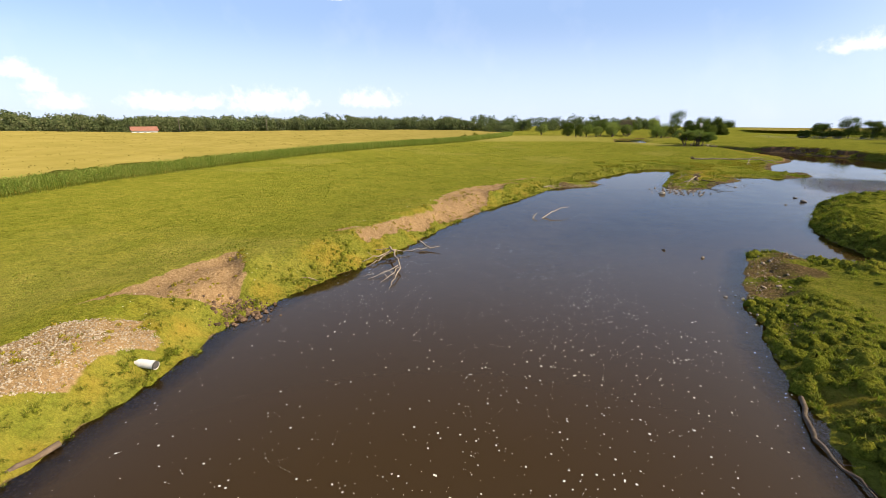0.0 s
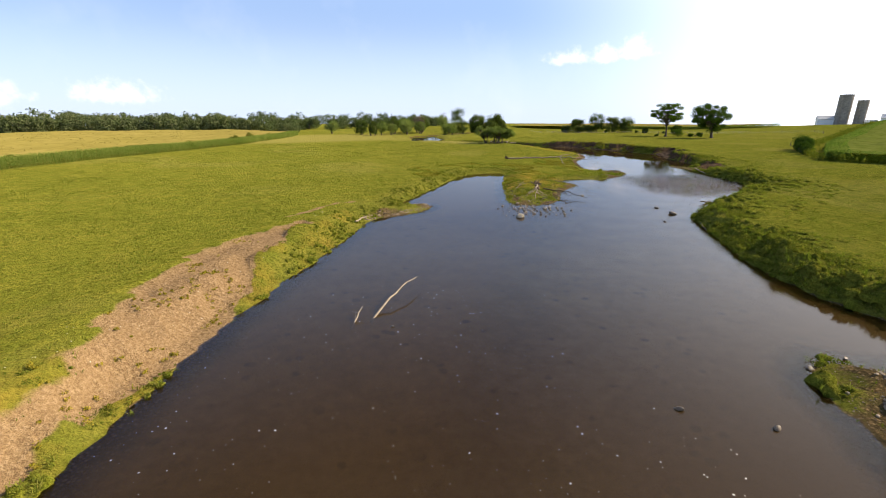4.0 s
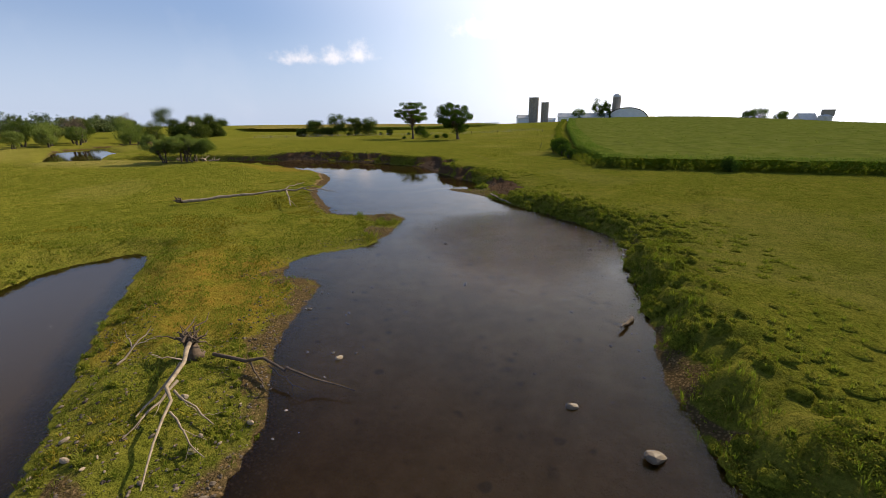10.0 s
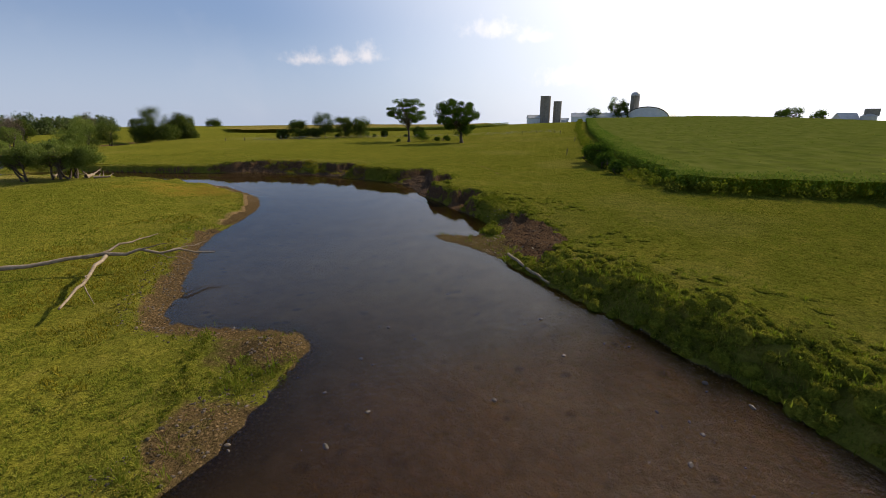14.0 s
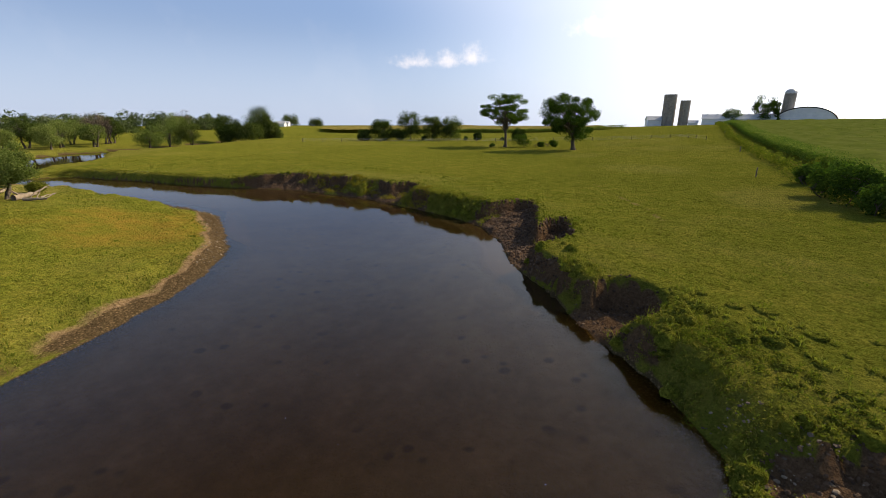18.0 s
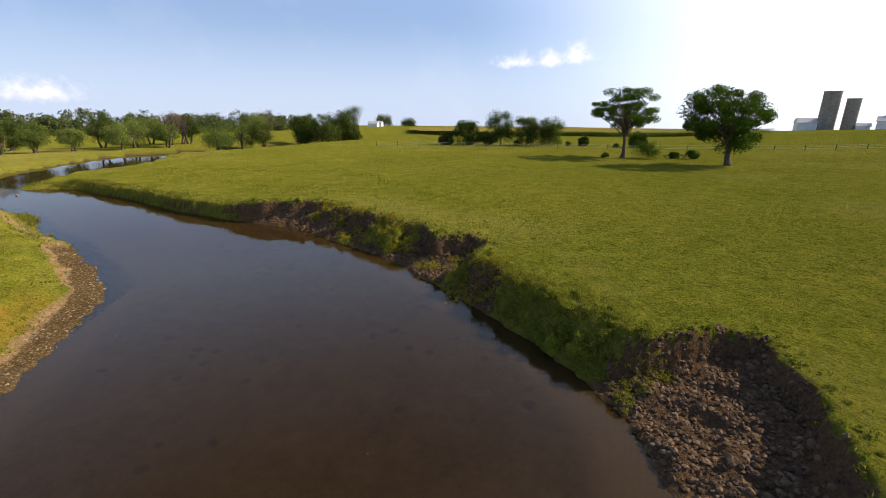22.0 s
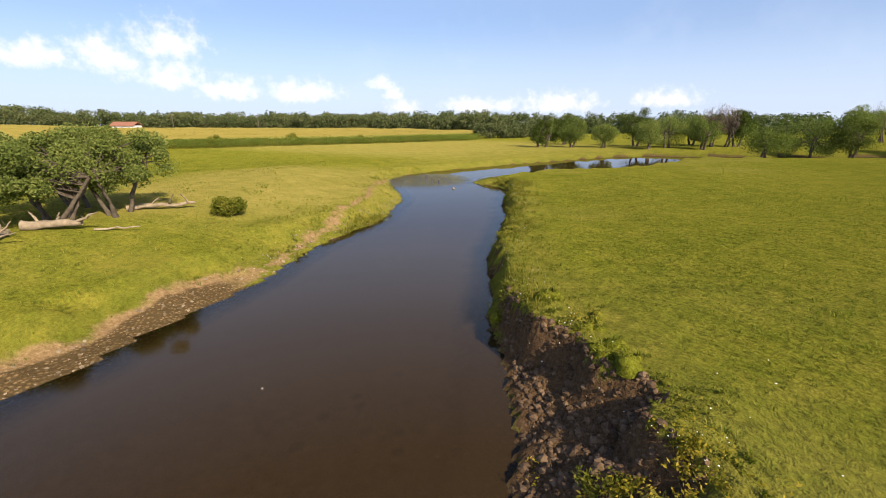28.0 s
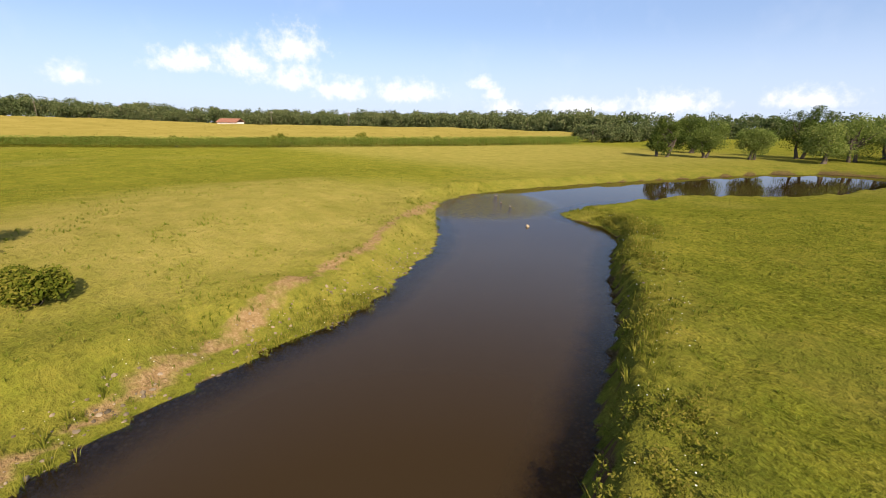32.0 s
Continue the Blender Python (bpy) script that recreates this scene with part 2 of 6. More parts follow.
def ground_material():
    mt, nt, b, _ = mat_new("pasture_ground")
    pos = position(nt)
    big, mid, fine = tex(nt, 0.045, 4, 0.6, pos), tex(nt, 0.55, 5, 0.7, pos), tex(nt, 6.5, 4, 0.8, pos)
    f = mth(nt, "ADD", mth(nt, "MULTIPLY", big, 0.30), mth(nt, "MULTIPLY", mid, 0.70))
    grass = ramp(nt, f, [(0.30, (0.102, 0.130, 0.014)), (0.46, (0.171, 0.185, 0.022)), (0.60, (0.236, 0.225, 0.032)), (0.75, (0.313, 0.274, 0.069))])
    grass = mixc(nt, span(nt, fine, 0.35, 0.7), mixc(nt, 1.0, grass, (0.45, 0.46, 0.42), "MULTIPLY"), grass)
    clumps = tex(nt, 2.4, 5, 0.75, pos)
    # shade in the hollows between tussocks, put into the grass colour
    grass = mixc(nt, 1.0, grass, ramp(nt, clumps, [(0.36, (0.42, 0.50, 0.40)), (0.46, (0.95, 0.97, 0.92)), (0.66, (1.18, 1.14, 1.02))]), "MULTIPLY")
    dry = ramp(nt, mid, [(0.3, (0.202, 0.180, 0.042)), (0.7, (0.311, 0.252, 0.084))])
    lush = ramp(nt, mid, [(0.3, (0.107, 0.121, 0.018)), (0.7, (0.202, 0.173, 0.035))])
    rusty = ramp(nt, mid, [(0.35, (0.153, 0.143, 0.016)), (0.7, (0.268, 0.153, 0.026))])
    c = mixc(nt, attr(nt, "dry"), grass, dry)
    c = mixc(nt, attr(nt, "lush"), c, lush)
    c = mixc(nt, attr(nt, "rust"), c, rusty)
    dirtc = ramp(nt, fine, [(0.25, (0.148, 0.092, 0.045)), (0.5, (0.246, 0.160, 0.082)), (0.7, (0.353, 0.250, 0.143))])
    mudc = ramp(nt, fine, [(0.25, (0.062, 0.036, 0.019)), (0.55, (0.130, 0.079, 0.043)), (0.8, (0.198, 0.125, 0.074))])
    edge = mth(nt, "MULTIPLY", mth(nt, "SUBTRACT", mid, 0.5), 0.9)
    c = mixc(nt, span(nt, mth(nt, "ADD", attr(nt, "dirt"), edge), 0.35, 0.65), c, dirtc)
    c = mixc(nt, span(nt, mth(nt, "ADD", attr(nt, "mud"), edge), 0.35, 0.6), c, mudc)
    v = nt.nodes.new("ShaderNodeTexVoronoi")
    v.inputs["Scale"].default_value = 7.0
    lk(nt, pos, v.inputs["Vector"])
    peb = mixc(nt, span(nt, v.outputs["Distance"], 0.1, 0.6), ramp(nt, mth(nt, "MULTIPLY", v.outputs["Color"], 1.0), [(0.2, (0.130, 0.083, 0.041)), (0.8, (0.25, 0.168, 0.086))]), (0.090, 0.062, 0.030))
    c = mixc(nt, span(nt, mth(nt, "ADD", attr(nt, "gravel"), edge), 0.35, 0.6), c, peb)
    # the bed below the water line: brown silt over cobbles
    sep = nt.nodes.new("ShaderNodeSeparateXYZ")
    lk(nt, pos, sep.inputs[0])
    v2 = nt.nodes.new("ShaderNodeTexVoronoi")
    v2.inputs["Scale"].default_value = 0.9
    lk(nt, pos, v2.inputs["Vector"])
    bed = ramp(nt, mth(nt, "ADD", mth(nt, "MULTIPLY", tex(nt, 0.16, 5, 0.65, pos), 0.75), mth(nt, "MULTIPLY", tex(nt, 1.4, 5, 0.8, pos), 0.35)),
               [(0.34, (0.145, 0.085, 0.022)), (0.52, (0.29, 0.175, 0.052)), (0.72, (0.43, 0.28, 0.105))])
    bed = mixc(nt, mth(nt, "MULTIPLY", span(nt, mth(nt, "ADD", v2.outputs["Distance"], mth(nt, "MULTIPLY", mid, 0.6)), 0.42, 0.58, 0.6, 0.0), span(nt, tex(nt, 0.3, 3, 0.6, pos), 0.45, 0.6)), bed, (0.06, 0.04, 0.022))
    c = mixc(nt, span(nt, sep.outputs[2], -0.30, 0.0), bed, c)
    lk(nt, c, b.inputs["Base Color"])
    b.inputs["Roughness"].default_value = 0.92
    b.inputs["Specular IOR Level"].default_value = 0.0
    b.inputs["Diffuse Roughness"].default_value = 0.5
    # the fuzz of backlit blades, where grass grows
    soil = mth(nt, "MINIMUM", mth(nt, "ADD", mth(nt, "ADD", attr(nt, "dirt"), attr(nt, "mud")), attr(nt, "gravel")), 1.0)
    lk(nt, mth(nt, "MULTIPLY", mth(nt, "SUBTRACT", 1.0, soil), 0.13), b.inputs["Sheen Weight"])
    b.inputs["Sheen Roughness"].default_value, b.inputs["Sheen Tint"].default_value = 0.45, (0.74, 0.66, 0.12, 1)
    h = mth(nt, "ADD", mth(nt, "MULTIPLY", fine, 0.5), mth(nt, "MULTIPLY", tex(nt, 1.7, 3, 0.6, pos), 1.0))
    h = mth(nt, "ADD", h, mth(nt, "MULTIPLY", clumps, 1.3))
    bump(nt, b, h, 1.0, 0.24)
    return mt


def water_material():
    mt, nt, b, out = mat_new("river_water")
    nt.nodes.remove(b)
    pos = position(nt)
    murk = nnode(nt, "ShaderNodeBsdfDiffuse", Color=(0.036, 0.022, 0.008, 1))
    clear = nnode(nt, "ShaderNodeBsdfTransparent", Color=(0.96, 0.79, 0.45, 1))
    body = nt.nodes.new("ShaderNodeMixShader")
    lk(nt, span(nt, attr(nt, "deep"), 0.0, 1.0, 0.10, 0.97), body.inputs[0])
    lk(nt, clear.outputs[0], body.inputs[1]), lk(nt, murk.outputs[0], body.inputs[2])
    riff = attr(nt, "ripple")
    fine = mth(nt, "MULTIPLY", tex(nt, 13.0, 4, 0.7, pos), mth(nt, "ADD", mth(nt, "MULTIPLY", riff, 0.34), 0.010))
    h = mth(nt, "ADD", mth(nt, "MULTIPLY", tex(nt, 1.1, 2, 0.5, pos), 0.04), fine)
    h = mth(nt, "ADD", h, mth(nt, "MULTIPLY", mth(nt, "MULTIPLY", tex(nt, 2.6, 3, 0.6, pos), riff), 3.2))
    bm_ = nt.nodes.new("ShaderNodeBump")
    bm_.inputs["Strength"].default_value, bm_.inputs["Distance"].default_value = 0.6, 0.10
    lk(nt, h, bm_.inputs["Height"])
    fr = nnode(nt, "ShaderNodeFresnel", IOR=1.333)
    lk(nt, bm_.outputs[0], fr.inputs["Normal"])
    gl = nnode(nt, "ShaderNodeBsdfGlossy", Roughness=0.015)
    lk(nt, bm_.outputs[0], gl.inputs["Normal"])
    fin = nt.nodes.new("ShaderNodeMixShader")
    lk(nt, fr.outputs[0], fin.inputs[0]), lk(nt, body.outputs[0], fin.inputs[1]), lk(nt, gl.outputs[0], fin.inputs[2])
    lk(nt, fin.outputs[0], out.inputs[0])
    return mt


GROUND, WATER = ground_material(), water_material()
GRASS = leafy("grass_blades", [(0.25, (0.117, 0.141, 0.020)), (0.5, (0.207, 0.214, 0.031)), (0.75, (0.323, 0.278, 0.069))], 0.35, 0.38)
WEEDS = leafy("bank_weeds", [(0.25, (0.077, 0.097, 0.012)), (0.5, (0.149, 0.151, 0.022)), (0.75, (0.252, 0.211, 0.045))], 0.5, 0.33)
OAKLEAF = leafy("oak_leaves", [(0.25, (0.036, 0.063, 0.011)), (0.55, (0.077, 0.117, 0.018)), (0.8, (0.126, 0.167, 0.031))], 0.5, 0.25)
FIELDLEAF = leafy("field_tree_leaves", [(0.25, (0.041, 0.061, 0.013)), (0.55, (0.083, 0.107, 0.025)), (0.8, (0.138, 0.146, 0.041))], 0.5, 0.3)
DEADTWIG = leafy("dead_twigs", [(0.25, (0.19, 0.13, 0.10)), (0.55, (0.29, 0.205, 0.155)), (0.8, (0.38, 0.29, 0.22))], 0.5, 0.1)
WILLOWLEAF = leafy("willow_leaves", [(0.25, (0.097, 0.122, 0.030)), (0.55, (0.175, 0.205, 0.056)), (0.8, (0.271, 0.284, 0.097))], 0.5, 0.38)
# bluer than the other leaves: distance haze put into the colour
WOODLEAF = leafy("woodland_leaves", [(0.22, (0.057, 0.076, 0.031)), (0.5, (0.106, 0.128, 0.055)), (0.78, (0.176, 0.169, 0.085))], 0.06, 0.3)
CORNLEAF = leafy("corn_leaves", [(0.25, (0.10, 0.15, 0.024)), (0.55, (0.19, 0.235, 0.045)), (0.8, (0.30, 0.31, 0.08))], 0.3, 0.35)
GREENTOP = leafy("green_corn_tops", [(0.25, (0.10, 0.135, 0.018)), (0.55, (0.175, 0.205, 0.035)), (0.8, (0.26, 0.265, 0.065))], 0.3, 0.35)
CORNTOP = leafy("corn_tassels", [(0.25, (0.18, 0.155, 0.035)), (0.55, (0.245, 0.20, 0.05)), (0.8, (0.31, 0.25, 0.075))], 0.08, 0.15)
BARK = plain("bark", [(0.3, (0.045, 0.034, 0.025)), (0.7, (0.13, 0.105, 0.08))], 3.0, 0.95, 0.8)
DEADWOOD = plain("bleached_deadwood", [(0.25, (0.13, 0.098, 0.068)), (0.55, (0.27, 0.215, 0.155)), (0.8, (0.42, 0.355, 0.275))], 2.5, 0.9, 0.6)
DARKWOOD = plain("wet_dark_wood", [(0.3, (0.05, 0.035, 0.022)), (0.7, (0.14, 0.10, 0.07))], 3.0, 0.85, 0.6)
STONE = plain("river_stone", [(0.25, (0.085, 0.064, 0.042)), (0.5, (0.185, 0.142, 0.095)), (0.8, (0.33, 0.26, 0.185))], 1.3, 0.85, 0.5, island=True)
PALESTONE = plain("crushed_limestone", [(0.25, (0.20, 0.155, 0.105)), (0.5, (0.29, 0.235, 0.165)), (0.8, (0.38, 0.32, 0.235))], 1.3, 0.9, 0.5, island=True)
WETSTONE = plain("wet_river_stone", [(0.25, (0.035, 0.026, 0.018)), (0.55, (0.085, 0.064, 0.046)), (0.8, (0.16, 0.125, 0.09))], 1.3, 0.55, 0.5, island=True)
CLOD = plain("mud_clods", [(0.25, (0.050, 0.031, 0.018)), (0.55, (0.104, 0.064, 0.038)), (0.8, (0.162, 0.106, 0.064))], 2.0, 0.95, 0.7, island=True)
CONCRETE = plain("silo_concrete", [(0.3, (0.20, 0.18, 0.16)), (0.7, (0.34, 0.31, 0.27))], 0.5, 0.9, 0.3)
WHITE = plain("white_painted_steel", [(0.3, (0.66, 0.66, 0.65)), (0.7, (0.80, 0.80, 0.79))], 0.4, 0.5, 0.1)
ROOF = plain("grey_roof_steel", [(0.3, (0.42, 0.43, 0.44)), (0.7, (0.58, 0.58, 0.58))], 0.4, 0.45, 0.1)
FABRIC = plain("pale_hoop_cover", [(0.3, (0.60, 0.62, 0.64)), (0.7, (0.74, 0.75, 0.76))], 0.3, 0.55, 0.1)
DARK = plain("dark_opening", [(0.3, (0.03, 0.03, 0.03)), (0.7, (0.06, 0.055, 0.05))], 0.6, 0.8, 0.0)
POLEWOOD = plain("weathered_pole", [(0.3, (0.11, 0.09, 0.07)), (0.7, (0.22, 0.185, 0.15))], 2.0, 0.9, 0.3)
PLASTIC = plain("pale_corrugated_plastic", [(0.3, (0.55, 0.54, 0.50)), (0.7, (0.70, 0.69, 0.65))], 4.0, 0.6, 0.1)
FOAM = plain("river_foam", [(0.3, (0.50, 0.48, 0.43)), (0.7, (0.70, 0.68, 0.62))], 6.0, 0.9, 0.0)
YELLOWWEED = leafy("yellow_weeds", [(0.25, (0.126, 0.117, 0.011)), (0.5, (0.234, 0.189, 0.020)), (0.75, (0.360, 0.270, 0.045))], 0.5, 0.2)
PETAL = plain("white_petals", [(0.3, (0.70, 0.70, 0.55)), (0.7, (0.82, 0.82, 0.75))], 6.0, 0.9, 0.0)

# ---- the lie of the land ----
# Bank lines, upstream: x, y of the water's edge, height of the bank's top, width of its slope.
LEFT_LOW = [
    (-16, -90, 1.6, 3.0), (-13, -30, 1.6, 3.0), (-11, 8, 1.7, 3.2), (-9.6, 20, 1.9, 3.2), (-8, 25, 2.0, 3.2), (-7, 30, 2.0, 4.0),
    (-4, 36, 2.0, 4.0), (0, 41.5, 2.0, 3.0), (3.5, 47, 1.9, 2.6), (8, 55, 1.9, 3.0), (14, 63.5, 1.9, 4.5), (22, 73, 1.5, 4.0),
    (27.5, 80, 1.0, 4.0), (34, 81.4, 0.3, 1.6), (37.6, 84.2, 0.25, 1.0), (34.5, 87, 0.5, 1.6), (42, 94, 1.0, 2.5), (51, 102, 1.0, 2.5),
    (59, 108, 0.9, 2.5), (65.6, 106.3, 0.7, 3), (60, 98.5, 0.55, 3),
]
LEFT_MID = [
    (53.8, 90.5, 0.5, 3), (49.5, 84, 0.35, 3), (47.4, 80.3, 0.15, 2), (50.5, 77.8, 0.15, 2), (55.5, 79.3, 0.3, 3), (59, 83.2, 0.4, 3.5),
    (63, 85.2, 0.4, 3.5), (67.5, 88, 0.35, 3), (67.6, 91.2, 0.35, 2), (71.2, 93.4, 0.4, 2), (76, 90.6, 0.3, 2.5), (80.6, 91.2, 0.3, 2.5), (84.6, 92.6, 0.3, 2.5),
    (88.4, 94.8, 0.25, 2), (86, 102, 0.5, 2), (90, 108, 0.6, 2.5), (97.5, 116.5, 0.7, 3), (104, 120.5, 0.8, 4), (111, 126, 0.8, 4),
    (116, 134, 0.8, 4), (119, 144, 0.8, 4),
]
LEFT_TOP = [
    (118.6, 151, 1.2, 4.5), (117.2, 158, 1.4, 4.0), (115.4, 163.5, 1.4, 3.5), (113.6, 169, 1.4, 3.5), (112.6, 176, 1.3, 3.5), (107, 186, 1.2, 3.5),
    (97.5, 196, 0.9, 3), (96.6, 205, 0.9, 2), (100, 216, 0.9, 2), (105, 228, 0.9, 2), (112, 243, 0.9, 2), (120, 258, 0.9, 2), (134, 266, 0.9, 2),
    (152, 276, 0.9, 2), (190, 300, 0.9, 2),
]
RIGHT_LOW = [
    (17, -90, 1.2, 4.0), (17, -30, 1.2, 4.0), (17.5, 8, 1.2, 3.5), (18.6, 17.5, 1.2, 3.0), (20.5, 22, 1.0, 3.5), (23, 27.5, 0.8, 4), (26, 32.4, 0.6, 4),
    (28.6, 36.3, 0.5, 5), (30.8, 39.0, 0.5, 5), (33.2, 41.8, 0.3, 4), (35.6, 42.4, 0.2, 3), (37.6, 40.2, 0.4, 3), (40.0, 38.4, 0.8, 3), (43.0, 38.2, 1.2, 3), (43.8, 41.0, 1.4, 3.2), (44.9, 45.6, 1.4, 3.6), (46.9, 49.3, 1.5, 4), (50.6, 53.8, 1.5, 4), (54, 57, 1.5, 4), (57.4, 60.6, 1.5, 4),
    (61.6, 64.0, 1.5, 3.6), (65.4, 65.6, 1.5, 4.0), (70.9, 66.5, 1.6, 3.0), (75.8, 67.6, 1.6, 2.6), (81.2, 68.9, 1.6, 2.0), (86.4, 69.4, 1.1, 2.6), (89.6, 71.0, 1.3, 2.8), (93, 74, 1.5, 2.8), (96.2, 78.4, 1.6, 3.0), (98.9, 81.7, 1.6, 3.0),
]
RIGHT_TOP = [
    (100.6, 84.6, 1.4, 2.4), (102.6, 87.8, 1.0, 3), (104.7, 90.2, 0.7, 4), (106.3, 93, 0.35, 4), (107.3, 96.4, 0.12, 3), (108.6, 98.9, 0.08, 2), (109.7, 97.2, 0.12, 2), (110.4, 95.4, 0.2, 3), (112.4, 95.0, 0.6, 3), (114.6, 95.4, 1.3, 2.2), (116.6, 97.5, 1.6, 1.6), (118.8, 100.2, 1.8, 1.1), (120.6, 102.8, 1.9, 0.9), (123.8, 106.8, 2.0, 0.7),
    (127, 111.5, 2.0, 0.8), (132, 116.5, 2.1, 1.0), (135.2, 122, 2.0, 1.8), (136.2, 128, 2.0, 1.6), (136.6, 134, 2.1, 1.0), (136.6, 141, 2.2, 2.2),
    (135.3, 148.7, 2.2, 1.6), (134.0, 154.5, 2.2, 1.2), (131.8, 158.9, 2.0, 0.8), (129.3, 163.1, 1.5, 0.5), (125.0, 172.4, 1.4, 0.4), (121.5, 182, 1.25, 0.4), (117.8, 191, 1.2, 0.5),
    (114.6, 197.6, 0.9, 1.5), (109, 200, 0.2, 1.5), (110, 208, 0.7, 2), (116.5, 219, 0.8, 2), (123, 227, 0.8, 2), (129, 240, 0.8, 2), (132, 252, 0.8, 2),
]
RIGHT_END = [(140, 260, 0.8, 2), (156, 268, 0.8, 2), (192, 290, 0.8, 2)]


def spline(rows, step=0.6):
    """Catmull-Rom through rows of numbers, at even steps."""
    p = np.array(rows, float)
    p = np.vstack([2 * p[0] - p[1], p, 2 * p[-1] - p[-2]])
    out = []
    for i in range(1, len(p) - 2):
        n = max(2, int(np.hypot(*(p[i + 1] - p[i])[:2]) / step))
        t = np.linspace(0, 1, n, endpoint=False)[:, None]
        a, b, c, d = p[i - 1], p[i], p[i + 1], p[i + 2]
        q = 0.5 * (2 * b + (c - a) * t + (2 * a - 5 * b + 4 * c - d) * t ** 2 + (3 * b - a - 3 * c + d) * t ** 3)
        q[:, 2:] = b[2:] + (c - b)[2:] * t
        out.append(q)
    return np.vstack(out)


def lattice(xs, ys, seed):
    """Smooth random field: value noise on a unit lattice, for arrays of places."""
    rs = np.random.RandomState(seed)
    tab = rs.rand(256, 256)
    i, j = np.floor(xs).astype(int), np.floor(ys).astype(int)
    u, v = xs - i, ys - j
    u, v = u * u * (3 - 2 * u), v * v * (3 - 2 * v)
    g = lambda a, b: tab[a % 256, b % 256]
    return (g(i, j) * (1 - u) + g(i + 1, j) * u) * (1 - v) + (g(i, j + 1) * (1 - u) + g(i + 1, j + 1) * u) * v - 0.5


def fractal(x, y, scale, seed, octaves=3):
    return sum(lattice(x * scale * 2 ** k, y * scale * 2 ** k, seed + k) / 2 ** k for k in range(octaves))


def smooth(x, a, b):
    t = np.clip((x - a) / (b - a), 0, 1)
    return t * t * (3 - 2 * t)


RIGHT_LOW = [(x, y, h, w * 0.62 if x > 40 else w) for x, y, h, w in RIGHT_LOW]
LEFT_BANK = spline(LEFT_LOW + LEFT_MID + LEFT_TOP)
RIGHT_BANK = spline(RIGHT_LOW + RIGHT_TOP + RIGHT_END)
for line, seed in ((LEFT_BANK, 11), (RIGHT_BANK, 17)):
    line[:, 0] += 0.55 * fractal(line[:, 0], line[:, 1], 0.35, seed)
    line[:, 1] += 0.55 * fractal(line[:, 0], line[:, 1], 0.35, seed + 50)
OUTLINE = np.vstack([LEFT_BANK, RIGHT_BANK[::-1]])

# mud slips bitten out of the cut bank: x, y, radius, floor height
SLIPS = [(121.6, 101.6, 1.8, 0.30), (120.8, 102.8, 1.2, 0.15)]
# trodden paths
TRODDEN = [[(118.0, 152), (117.4, 157), (115.4, 162), (113.4, 166.2), (112.0, 170.2), (108.6, 178), (103.8, 185), (97, 196)],
           [(19, 81), (23, 85), (29, 89.6)], [(-3.5, 44.8), (-0.5, 46.5)],
           [(136, 104), (141, 105), (146, 108), (152, 114), (165, 124), (190, 131), (230, 136)]]
GULLY = [(87.5, 69.0), (94, 66.5), (101, 63.5), (107, 65.5), (113, 63)]


# the collapsed stretch of the cut bank: its upper lip, and a line out in the water
LIP = [(136.6, 129.2), (138.9, 130.8), (138.2, 132.5), (139.6, 134.4), (141.5, 135.2), (141.4, 137.0), (138.9, 138.2), (139.9, 140.6), (140.5, 142.6), (139.2, 144.4), (138.6, 145.5), (139.5, 146.4), (138.4, 147.3), (138.6, 148.3), (137.5, 149.3), (138.8, 150.5), (137.2, 152.2), (138.6, 153.6), (136.4, 155.8), (136.6, 157.1), (134.9, 157.7), (133.9, 158.9), (131.6, 160.2), (129.7, 162.4)]
OUTSIDE = [(126, 160), (131, 150), (132, 129)]
# the trampled notch where the cattle come down to drink
NOTCH = [(125.4, 109.6), (127.5, 109.4), (130.2, 108.5), (131.6, 108.8), (133.6, 110.1), (135.6, 111.2), (134.4, 112.6), (131.8, 112.3), (134.6, 113.9), (137.5, 115.4), (141.3, 118.1), (140.6, 119.5), (138.1, 120.6), (136.3, 121.8)]
NOTCH_OUT = [(134.0, 122.6), (128, 120), (122, 113)]
# the slip behind the gravel spit
SLIP_LIP = [(104.6, 87.4), (107.0, 86.4), (109.5, 86.3), (112.6, 87.8), (114.3, 89.4), (115.0, 91.4), (117.2, 92.4), (116.2, 93.3), (115.0, 94.8)]
SLIP_OUT = [(112.4, 93.6), (108.6, 91.2), (105.4, 89.4)]
# bare earth and spilled crushed stone on the sunny bank
EARTH_FACE = [(-15.7, 29.3), (-13.9, 31.4), (-12.2, 36.6), (-9.9, 39.6), (-8.6, 37.2), (-7.7, 35.2), (-7.2, 32.6), (-8.2, 31.2), (-10.6, 30.2), (-13.5, 30.4)]
STONE_SPILL = [(-15.5, 23.6), (-13.8, 27.0), (-10.8, 28.0), (-8.9, 26.9), (-10.3, 24.8), (-10.7, 22.4), (-12.4, 20.6)]


def inside(x, y, poly):
    hit = np.zeros(x.shape, bool)
    for (ax, ay), (bx, by) in zip(poly, poly[1:] + poly[:1]):
        hit ^= ((ay > y) != (by > y)) & (x < ax + (y - ay) / (by - ay + 1e-9) * (bx - ax))
    return hit


def from_line(x, y, pts):
    """Distance to a polyline."""
    best = np.full(x.shape, 1e9)
    for (ax, ay), (bx, by) in zip(pts[:-1], pts[1:]):
        dx, dy = bx - ax, by - ay
        t = np.clip(((x - ax) * dx + (y - ay) * dy) / (dx * dx + dy * dy), 0, 1)
        best = np.minimum(best, np.hypot(x - ax - t * dx, y - ay - t * dy))
    return best


